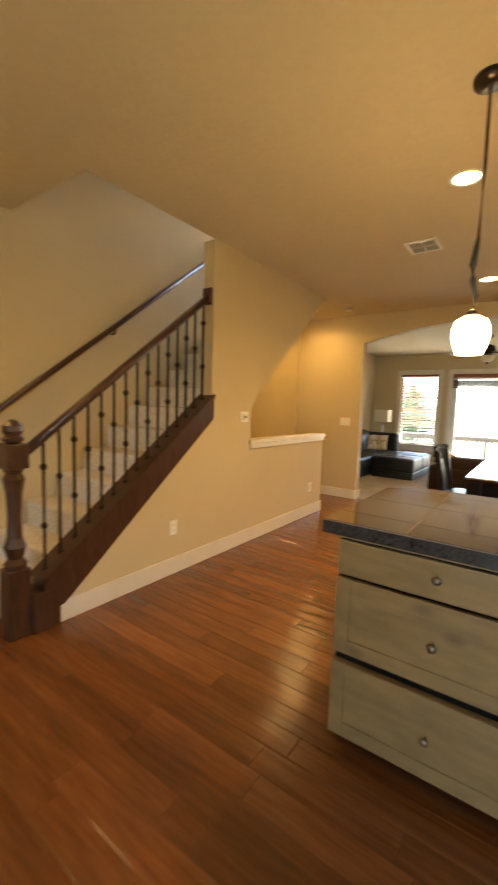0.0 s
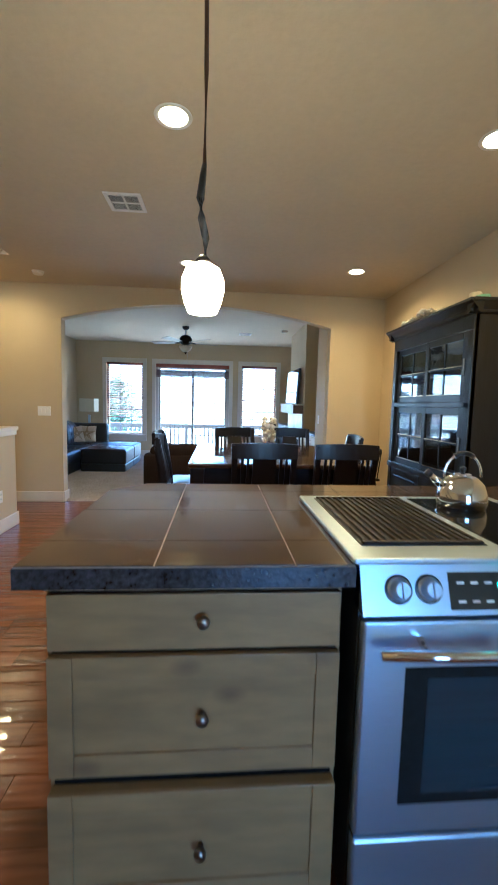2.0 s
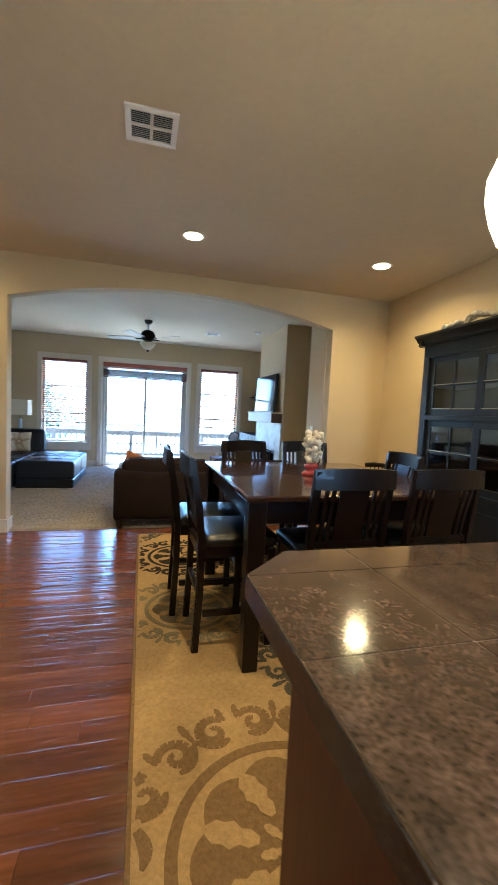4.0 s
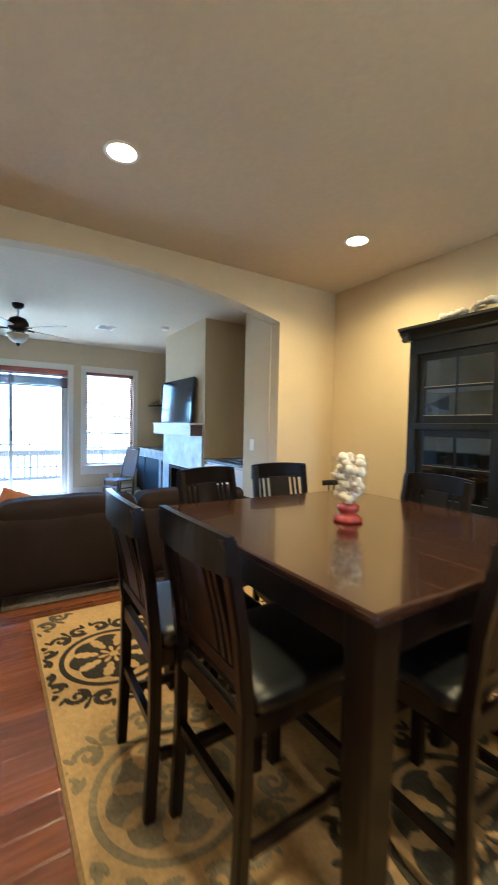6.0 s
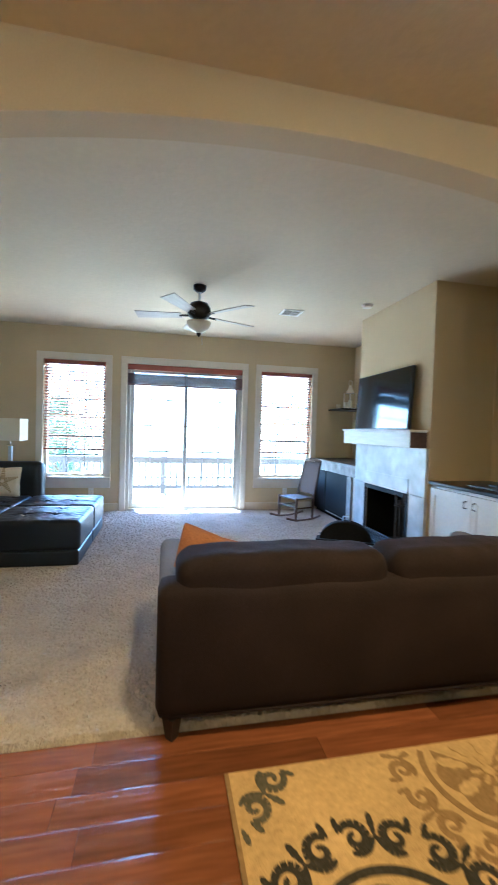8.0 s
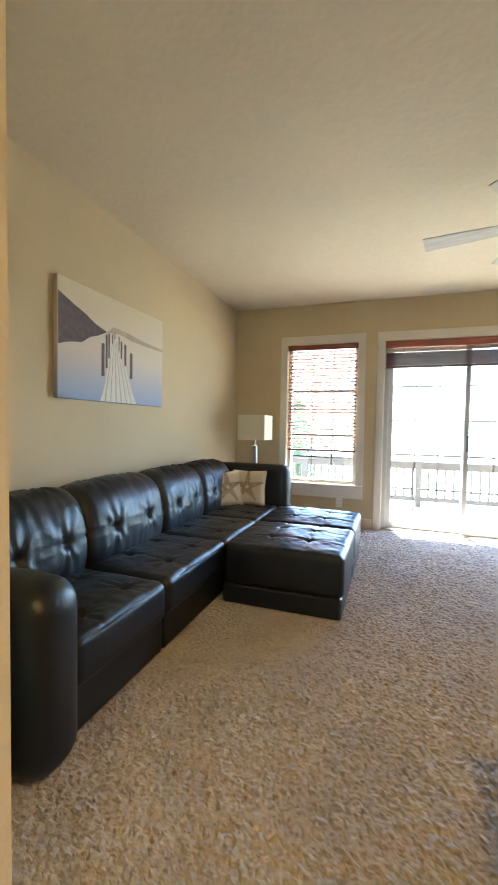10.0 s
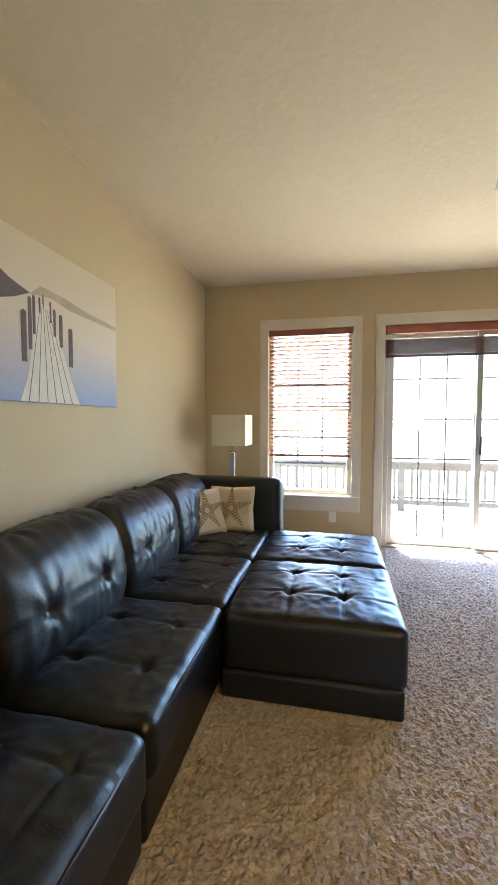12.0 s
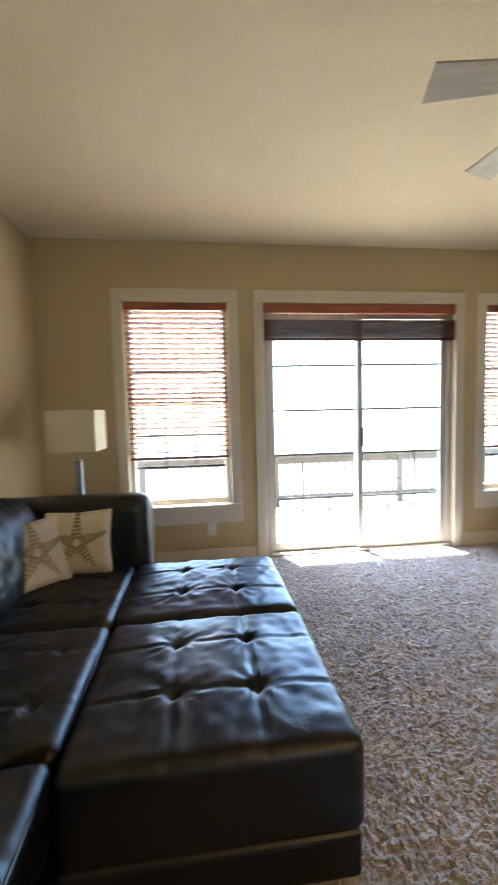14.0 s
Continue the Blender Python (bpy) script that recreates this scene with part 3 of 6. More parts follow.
def sliding_door():
    e = thing("door_1", "white-framed glass sliding patio door with grille bars", "sliding door")
    e["kind"] = "structure"
    y = YN + 0.09
    f = 0.05
    fr = box(DX0, DX0 + f, y - 0.06, y + 0.06, 0.0, DZ, 0.004)
    box(DX1 - f, DX1, y - 0.06, y + 0.06, 0.0, DZ, 0.004, bm=fr)
    box(DX0 + f, DX1 - f, y - 0.06, y + 0.06, DZ - 0.06, DZ, 0.004, bm=fr)
    part("door_frame", fr, M_ALU, e)
    part("sill_track", box(DX0 - 0.0, DX1, y - 0.075, y + 0.07, -0.005, 0.035, 0.004), M_ALU, e)
    xm = (DX0 + DX1) / 2
    for x0, x1, yy in ((DX0 + f, xm + 0.025, y + 0.02), (xm - 0.025, DX1 - f, y - 0.022)):
        lf = part("sash", box(x0, x0 + 0.055, yy - 0.018, yy + 0.018, 0.035, DZ - 0.06, 0.003), M_ALU, e)
        for a in (box(x1 - 0.055, x1, yy - 0.018, yy + 0.018, 0.035, DZ - 0.06, 0.003), box(x0 + 0.055, x1 - 0.055, yy - 0.018, yy + 0.018, 0.035, 0.115, 0.003), box(x0 + 0.055, x1 - 0.055, yy - 0.018, yy + 0.018, DZ - 0.12, DZ - 0.06, 0.003)):
            part("sash_rail", a, M_ALU, lf)
        pane("glass_pane", x0 + 0.055, x1 - 0.055, yy, 0.115, DZ - 0.12, e)
        for k in (1, 2):
            xx = x0 + 0.055 + (x1 - x0 - 0.11) * k / 3
            part("grille_bar", box(xx - 0.008, xx + 0.008, yy + 0.004, yy + 0.009, 0.115, DZ - 0.12), M_MUNTIN, e)
        for k in range(1, 5):
            zz = 0.115 + (DZ - 0.235) * k / 5
            part("grille_bar", box(x0 + 0.055, x1 - 0.055, yy + 0.0045, yy + 0.0085, zz - 0.009, zz + 0.009), M_MUNTIN, e)
    part("door_handle", box(xm + 0.0, xm + 0.025, y - 0.075, y - 0.04, 0.98, 1.16, 0.006), M_BLACK, e, "dark pull handle with latch")
sliding_door()

def raised_blind():
    e = thing("raised_blind", "dark red-brown blind drawn up above the patio door", "blind")
    y = YN + 0.0
    part("headrail", box(DX0 + 0.01, DX1 - 0.01, y - 0.015, y + 0.028, 2.165, 2.245, 0.004), M_BLIND, e)
    xm = (DX0 + DX1) / 2
    for x0, x1 in ((DX0 + 0.015, xm - 0.003), (xm + 0.003, DX1 - 0.015)):
        z = 1.93
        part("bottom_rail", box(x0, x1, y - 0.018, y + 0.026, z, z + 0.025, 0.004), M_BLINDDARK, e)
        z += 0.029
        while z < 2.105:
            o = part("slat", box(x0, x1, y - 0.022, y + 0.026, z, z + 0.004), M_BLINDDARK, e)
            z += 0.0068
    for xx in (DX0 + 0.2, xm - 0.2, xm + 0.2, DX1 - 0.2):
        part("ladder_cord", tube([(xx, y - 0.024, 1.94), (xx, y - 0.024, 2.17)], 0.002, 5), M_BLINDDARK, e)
raised_blind()

# ---- stairs ----
def staircase():
    e = thing("staircase", "carpeted staircase with dark wood stringer and iron balusters", "staircase")
    run, rise = 0.243, 0.1905
    y0 = 1.80
    x0, x1 = XK, SX0
    for i in range(13):
        ya = y0 + i * run
        if ya + run > 5.6:
            break
        st = box(x0 + 0.002, x1 - 0.002, ya - 0.02, ya + run + 0.005, i * rise + (0.02 if i == 0 else 0.0) - 0.015, (i + 1) * rise, 0.018, 3)
        part("carpeted_step", st, M_STAIRCARPET, e)
    # sloped stringer board with its cap
    yb, yt = Y_FOOT - 0.02, Y_PIER + 0.01
    part("stringer", prism([(yb, 0.10), (yb, string_z(yb) + 0.10), (yt, string_z(yt) + 0.08), (yt, string_z(yt) - 0.10), (yb + 0.12, string_z(yb + 0.12) - 0.16)], SX0 - 0.015, SX1 + 0.022), M_DARKWOOD, e)
    part("stringer_cap", prism([(yb, string_z(yb) + 0.10), (yb, string_z(yb) + 0.13), (yt, string_z(yt) + 0.11), (yt, string_z(yt) + 0.08)], SX0 - 0.03, SX1 + 0.037), M_DARKWOOD, e)
    part("stringer_foot", box(SX0 - 0.018, SX1 + 0.026, Y_FOOT - 0.09, Y_FOOT + 0.07, 0, 0.24, 0.004), M_DARKWOOD, e)
    # newel post
    xc, yc = (SX0 + SX1) / 2, 1.78
    nb = box(xc - 0.062, xc + 0.062, yc - 0.062, yc + 0.062, 0, 0.40, 0.006)
    box(xc - 0.062, xc + 0.062, yc - 0.062, yc + 0.062, 0.98, 1.12, 0.006, bm=nb)
    lathe([(0.058, 0.40), (0.062, 0.43), (0.040, 0.46), (0.052, 0.50), (0.060, 0.53), (0.042, 0.58), (0.036, 0.70), (0.044, 0.84), (0.058, 0.92), (0.044, 0.95), (0.058, 0.98)], 20, (xc, yc, 0), bm=nb)
    lathe([(0.030, 1.12), (0.055, 1.135), (0.058, 1.15), (0.040, 1.165), (0.055, 1.19), (0.052, 1.22), (0.030, 1.245), (0.008, 1.255)], 20, (xc, yc, 0), bm=nb)
    part("newel_post", nb, M_DARKWOOD, e, smooth=False)
    # handrail of the open side
    def rail_z(y):
        return 1.055 + 0.79 * (y - 1.83)
    part("handrail", tube([(xc, 1.84, rail_z(1.84)), (xc, 2.5, rail_z(2.5)), (xc, Y_PIER + 0.0, rail_z(Y_PIER))], 0.034, 12, flat=0.85), M_DARKWOOD, e, "polished dark wood handrail", smooth=True)
    part("rail_rosette", box(xc - 0.05, xc + 0.05, Y_PIER - 0.025, Y_PIER, rail_z(Y_PIER) - 0.07, rail_z(Y_PIER) + 0.07, 0.006), M_DARKWOOD, e)
    n = 15
    for i in range(n):
        y = 1.95 + (Y_PIER - 0.06 - 1.95) * i / (n - 1)
        zb, zt = string_z(y) + 0.115, rail_z(y) - 0.02
        bb = box(xc - 0.0065, xc + 0.0065, y - 0.0065, y + 0.0065, zb, zt)
        box(xc - 0.014, xc + 0.014, y - 0.014, y + 0.014, zb, zb + 0.025, 0.003, bm=bb)
        for fz in ((0.62,) if i % 2 else (0.35, 0.80)):
            zz = zb + (zt - zb) * fz
            lathe([(0.007, -0.024), (0.018, -0.012), (0.021, 0.0), (0.018, 0.012), (0.007, 0.024)], 8, (xc, y, zz), bm=bb)
        part("baluster", bb, M_IRON, e)
    wx = XK + 0.07
    def wr(y):
        return 1.30 + 0.765 * (y - 2.07)
    part("wall_handrail", tube([(wx, 1.2, wr(1.2)), (wx, 3, wr(3)), (wx, 4.9, wr(4.9))], 0.030, 12, flat=0.8), M_DARKWOOD, e, smooth=True)
    for y in (1.6, 3.05, 4.4):
        part("rail_bracket", tube([(XK, y, wr(y) - 0.07), (wx - 0.02, y, wr(y) - 0.07), (wx, y, wr(y) - 0.02)], 0.008, 8), M_IRON, e)
staircase()

# ---- kitchen island ----
def knob(parent, x, y, z):
    k = lathe([(0.006, 0.0), (0.006, 0.014), (0.013, 0.018), (0.016, 0.024), (0.014, 0.030), (0.006, 0.033)], 16)
    o = part("knob", k, M_NICKEL, parent, "round antique nickel knob", smooth=True)
    o.matrix_basis = pose(x, y, z, 90, 0, 0)

CT = 0.94
def drawer_cabinet():
    e = thing("drawer_cabinet", "grey-glazed knotty alder base cabinet with three drawers", "cabinet")
    x0, x1, yf, yb = -0.395, 0.315, 2.205, 2.78
    part("carcass", box(x0, x1, yf + 0.02, yb, 0.07, CT - 0.055), M_CAB, e)
    # toe kick coloured as dark as the shade under the drawers
    part("toe_kick", box(x0 + 0.01, x1 - 0.01, yf + 0.075, yb, 0.0, 0.07), M_KICKSHADE, e)
    ff = box(x0, x1, yf + 0.004, yf + 0.02, CT - 0.068, CT - 0.055)
    part("top_rail", ff, M_CAB, e)
    # dark sheet painting the shade seen between the drawer fronts
    part("drawer_gap_shade", box(x0 + 0.012, x1 - 0.012, yf + 0.012, yf + 0.019, 0.08, CT - 0.068), M_KICKSHADE, e)
    for z0, z1, shaker, out in ((0.728, 0.866, False, 0.0), (0.412, 0.716, True, 0.0), (0.075, 0.378, True, 0.012)):
        d = part("drawer", box(x0 + 0.008, x1 - 0.008, yf - 0.006 - out, yf + 0.010, z0, z1, 0.003), M_CAB, e)
        if shaker:
            fw = 0.058
            for a in (box(x0 + 0.008, x0 + 0.008 + fw, yf - 0.013 - out, yf - 0.006 - out, z0, z1, 0.002), box(x1 - 0.008 - fw, x1 - 0.008, yf - 0.013 - out, yf - 0.006 - out, z0, z1, 0.002), box(x0 + 0.008 + fw, x1 - 0.008 - fw, yf - 0.0125 - out, yf - 0.006 - out, z0, z0 + fw, 0.002), box(x0 + 0.008 + fw, x1 - 0.008 - fw, yf - 0.0125 - out, yf - 0.006 - out, z1 - fw, z1, 0.002)):
                part("drawer_rail", a, M_CAB, d)
        knob(d, -0.025, yf - 0.006 - out, (z0 + z1) / 2 + (0.01 if not shaker else 0.0))
drawer_cabinet()

def island_back():
    e = thing("kitchen_island", "dark reddish brown wooden island base panel", "cabinet")
    part("back_panel", box(-0.36, 1.72, 2.80, 2.84, 0, CT - 0.055, 0.003), M_CABDARK, e)
    part("side_panel", box(-0.418, -0.397, 2.30, 2.80, 0, CT - 0.055, 0.002), M_CABDARK, e)
    part("right_cabinet", box(1.11, 1.72, 2.22, 2.79, 0.10, CT - 0.055, 0.003), M_CAB, e)
    for z0, z1 in ((0.12, 0.70), (0.72, 0.85)):
        part("cabinet_front", box(1.125, 1.705, 2.20, 2.22, z0, z1, 0.003), M_CAB, e)
island_back()

def countertop():
    e = thing("island_countertop", "polished brown granite tile countertop with dark rough edge", "countertop")
    X0, X1, Y0, Y1, c = -0.455, 1.76, 2.185, 3.15, 0.14
    rx0, rx1, ry1 = 0.335, 1.105, 2.83
    slab = prism([(X0, Y0), (rx0, Y0), (rx0, ry1), (rx1, ry1), (rx1, Y0), (X1, Y0), (X1, Y1), (X0 + c, Y1), (X0, Y1 - c)], CT - 0.055, CT - 0.006, "z")
    part("counter_edge", slab, M_GRANEDGE, e, "dark granite edge")
    part("grout_bed", prism([(X0 + 0.003, Y0 + 0.003), (rx0 - 0.002, Y0 + 0.003), (rx0 - 0.002, ry1 + 0.002), (rx1 + 0.002, ry1 + 0.002), (rx1 + 0.002, Y0 + 0.003), (X1 - 0.003, Y0 + 0.003), (X1 - 0.003, Y1 - 0.003), (X0 + c, Y1 - 0.003), (X0 + 0.003, Y1 - c)], CT - 0.006, CT - 0.0022, "z"), M_GROUT, e)
    xsT = [X0 + 0.002, -0.14, 0.19, 0.52, 0.85, 1.18, 1.51, X1 - 0.002]
    ysT = [Y0 + 0.002, 2.36, 2.68, 3.0, Y1 - 0.002]
    g = 0.0022
    for i in range(len(xsT) - 1):
        for j in range(len(ysT) - 1):
            x0, x1, y0, y1 = xsT[i] + g, xsT[i + 1] - g, ysT[j] + g, ysT[j + 1] - g
            rects = [(x0, x1, y0, y1)]
            if y0 < ry1 and x1 > rx0 and x0 < rx1:
                rects = []
                if x0 < rx0:
                    rects.append((x0, rx0 - 0.002, y0, y1))
                if x1 > rx1:
                    rects.append((rx1 + 0.002, x1, y0, y1))
                if y1 > ry1:
                    rects.append((max(x0, rx0), min(x1, rx1), ry1 + 0.002, y1))
            for xa, xb, ya, yb in rects:
                poly = [(xa, ya), (xb, ya), (xb, yb), (xa, yb)]
                if i == 0 and yb > Y1 - c:
                    k = Y1 - c
                    poly = [(xa, ya), (xb, ya), (xb, yb), (X0 + c, yb), (xa, max(ya, k))]
                part("tile", prism(poly, CT - 0.004, CT, "z"), M_GRANITE, e)
countertop()

def stove():
    e = thing("range_oven", "stainless steel slide-in range with grill grate and black oven window", "range")
    x0, x1, yf, yb = 0.345, 1.10, 2.165, 2.82
    part("body", box(x0, x1, yf + 0.02, yb, 0.02, CT - 0.03), M_BLACK, e)
    top = box(x0 - 0.02, x1 + 0.02, yf + 0.01, yb + 0.02, CT + 0.002, CT + 0.018, 0.006)
    part("cooktop", top, M_STEEL, e)
    part("glass_cooktop", box(x0 + 0.40, x1 - 0.03, yf + 0.10, yb - 0.03, CT + 0.018, CT + 0.021), M_BLACKGLASS, e)
    gr = part("grill_tray", box(x0 + 0.03, x0 + 0.37, yf + 0.10, yb - 0.03, CT + 0.018, CT + 0.020), M_BLACK, e)
    gf = box(x0 + 0.035, x0 + 0.365, yf + 0.105, yf + 0.12, CT + 0.020, CT + 0.028, 0.003)
    part("grate_rail", gf, M_IRON, gr)
    part("grate_rail", box(x0 + 0.035, x0 + 0.365, yb - 0.05, yb - 0.035, CT + 0.020, CT + 0.028, 0.003), M_IRON, gr)
    for k in range(15):
        xx = x0 + 0.045 + k * 0.0222
        part("grate_bar", box(xx - 0.004, xx + 0.004, yf + 0.12, yb - 0.05, CT + 0.021, CT + 0.028, 0.002), M_IRON, gr)
    # slanted control panel
    part("control_panel", prism([(yf - 0.012, CT - 0.112), (yf + 0.03, CT + 0.004), (yf + 0.06, CT + 0.004), (yf + 0.06, CT - 0.112)], x0, x1), M_STEEL, e)
    def on_panel(z):
        return yf - 0.012 + 0.042 * (z - (CT - 0.112)) / 0.116
    dp = part("display", prism([(on_panel(CT - 0.100) - 0.002, CT - 0.100), (on_panel(CT - 0.020) - 0.002, CT - 0.020), (on_panel(CT - 0.020) + 0.01, CT - 0.020), (on_panel(CT - 0.100) + 0.01, CT - 0.100)], x0 + 0.215, x1 - 0.215), M_BLACKGLASS, e)
    tilt = math.degrees(math.atan2(0.042, 0.116))
    for k, xx in enumerate((0.09, 0.165, x1 - x0 - 0.165, x1 - x0 - 0.09)):
        kb = lathe([(0.028, 0.0), (0.029, 0.006), (0.024, 0.010), (0.020, 0.026), (0.017, 0.030)], 24)
        box(-0.004, 0.004, -0.019, 0.019, 0.028, 0.036, 0.002, bm=kb)
        o = part("burner_knob", kb, M_STEEL, e, "round steel burner knob", smooth=False)
        zc = CT - 0.056
        o.matrix_basis = pose(x0 + xx, on_panel(zc), zc, 90 - tilt, 0, 0)
        ring = lathe([(0.034, 0.0), (0.034, 0.002), (0.030, 0.003)], 24)
        r = part("knob_ring", ring, M_BLACK, o)
    for k in range(3):
        for j in range(2):
            zc = CT - 0.085 + j * 0.04
            xx = x0 + 0.235 + k * 0.035
            part("button", box(xx, xx + 0.018, on_panel(zc) - 0.0035, on_panel(zc) - 0.0015, zc, zc + 0.006), M_WHITE, dp)
    # clock digits
    zc = CT - 0.058
    cu = bpy.data.curves.new("clock_digits", "FONT")
    cu.body, cu.size, cu.extrude = "1:50", 0.022, 0.0003
    o = new("clock_digits", cu)
    cu.materials.append(M_CLOCK)
    o.parent = dp
    o.matrix_basis = pose(x0 + 0.335, on_panel(zc) - 0.0035, zc, 90 - tilt, 0, 0)
    # oven door with bowed lower edge, window and handle
    door = part("oven_door", box(x0 + 0.002, x1 - 0.002, yf - 0.012, yf + 0.02, 0.262, CT - 0.125, 0.008), M_STEEL, e)
    part("oven_window", box(x0 + 0.11, x1 - 0.11, yf - 0.0145, yf - 0.011, 0.345, 0.70, 0.001), M_SOOTSHADE, door)
    part("window_glass", box(x0 + 0.165, x1 - 0.165, yf - 0.0165, yf - 0.0145, 0.375, 0.675), M_OVENGLASS, door)
    hz = 0.76
    hb = tube([(x0 + 0.03, yf - 0.055, hz), (x0 + 0.2, yf - 0.066, hz), (x1 - 0.2, yf - 0.066, hz), (x1 - 0.045, yf - 0.055, hz)], 0.012, 12)
    hd = part("oven_handle", hb, M_CHROME, door, "bar handle", smooth=True)
    for xx in (x0 + 0.14, x1 - 0.14):
        part("handle_post", tube([(xx, yf - 0.01, hz + 0.012), (xx, yf - 0.06, hz)], 0.009, 8), M_CHROME, hd)
    dr = part("warming_drawer", box(x0 + 0.002, x1 - 0.002, yf - 0.012, yf + 0.02, 0.04, 0.250, 0.008), M_STEEL, e)
    # black bar paints the shade between oven door and warming drawer
    part("drawer_shadow", box(x0 + 0.006, x1 - 0.006, yf - 0.004, yf + 0.018, 0.248, 0.264), M_BLACK, dr)
stove()

def kettle():
    e = thing("tea_kettle", "polished stainless steel whistling kettle standing on the cooktop", "kettle", (0.885, 2.66, CT + 0.021))
    e.scale = (0.82, 0.82, 0.82)
    part("pot", lathe([(0.082, 0.0), (0.098, 0.006), (0.104, 0.03), (0.102, 0.065), (0.088, 0.105), (0.060, 0.135), (0.030, 0.146)], 36), M_CHROME, e, smooth=True)
    lid = part("lid", lathe([(0.036, 0.144), (0.034, 0.150), (0.012, 0.154)], 24), M_CHROME, e, smooth=True)
    part("lid_knob", lathe([(0.006, 0.152), (0.013, 0.165), (0.014, 0.176), (0.006, 0.182)], 16), M_BLACK, lid, smooth=True)
    sp = part("spout", tube([(-0.07, 0.02, 0.09), (-0.105, 0.035, 0.115), (-0.125, 0.042, 0.135)], [0.022, 0.017, 0.014], 14), M_CHROME, e, smooth=True)
    part("whistle", tube([(-0.125, 0.042, 0.135), (-0.142, 0.048, 0.152)], 0.017, 14), M_BLACK, sp, smooth=True)
    pts = [(0.085 * math.cos(a), 0, 0.135 + 0.105 * math.sin(a)) for a in [math.pi * k / 12 for k in range(13)]]
    h = part("handle", tube(pts, 0.006, 10), M_CHROME, e, "arched wire handle", smooth=True)
    part("grip", tube(pts[4:9], 0.011, 12), M_BLACK, h, smooth=True)
kettle()

def pendant():
    x, y = -0.06, 2.72
    e = thing("pendant_lamp", "glowing cream glass pendant lamp on a dark cord", "lamp", (x, y, 0))
    part("canopy", lathe([(0.062, 2.712), (0.066, 2.72), (0.064, 2.74)], 24), M_FANDARK, e, smooth=True)
    part("stem", tube([(0, 0, 2.72), (0.003, 0, 2.4), (0, 0, 2.1)], 0.0075, 8), M_DARKWOOD, e)
    part("cord_sleeve", tube([(0.0, 0, 2.11), (-0.004, 0, 2.07), (-0.012, 0, 2.0), (-0.008, 0, 1.94), (0.008, 0, 1.87), (0.006, 0, 1.79)], [0.008, 0.012, 0.014, 0.013, 0.013, 0.012], 10), M_BLACK, e, "dark fabric sleeve", smooth=True)
    part("socket_cap", lathe([(0.028, 1.785), (0.026, 1.80), (0.012, 1.815)], 20), M_FANDARK, e, smooth=True)
    part("glass_shade", lathe([(0.050, 1.625), (0.064, 1.66), (0.073, 1.70), (0.072, 1.735), (0.058, 1.77), (0.028, 1.788)], 28), M_PENDGLASS, e, "glowing cream glass shade", smooth=True)
pendant()

# ---- recessed ceiling lamps ----
def can(x, y, power):
    e = thing("recessed_lamp", "round recessed ceiling lamp, lit warm", "lamp", (x, y, 0), group="recessed ceiling lamps")
    part("trim_ring", lathe([(0.071, CEIL - 0.003), (0.074, CEIL - 0.0045), (0.092, CEIL - 0.006), (0.096, CEIL - 0.001), (0.08, CEIL + 0.0)], 28, caps=False), M_WHITE, e, smooth=True)
    part("lens", lathe([(0.071, CEIL - 0.0035), (0.069, CEIL - 0.0025)], 28), M_LENS, e)
    l = bpy.data.lights.new("can_light", "AREA")
    l.shape, l.size, l.energy, l.color = "DISK", 0.15, power, WARM
    l.spread = radians(150)
    o = new("can_light", l)
    o.parent = e
    o.matrix_basis = pose(0, 0, CEIL - 0.012)
CAN_W = 1.3
for x, y in ((-0.25, 3.47), (1.45, 3.45)):
    can(x, y, 0.95)
for x, y in ((-0.33, 5.61), (1.43, 5.61)):
    can(x, y, CAN_W)
can(-2.6, 0.9, 0.55)
can(-2.55, 6.0, 0.45)

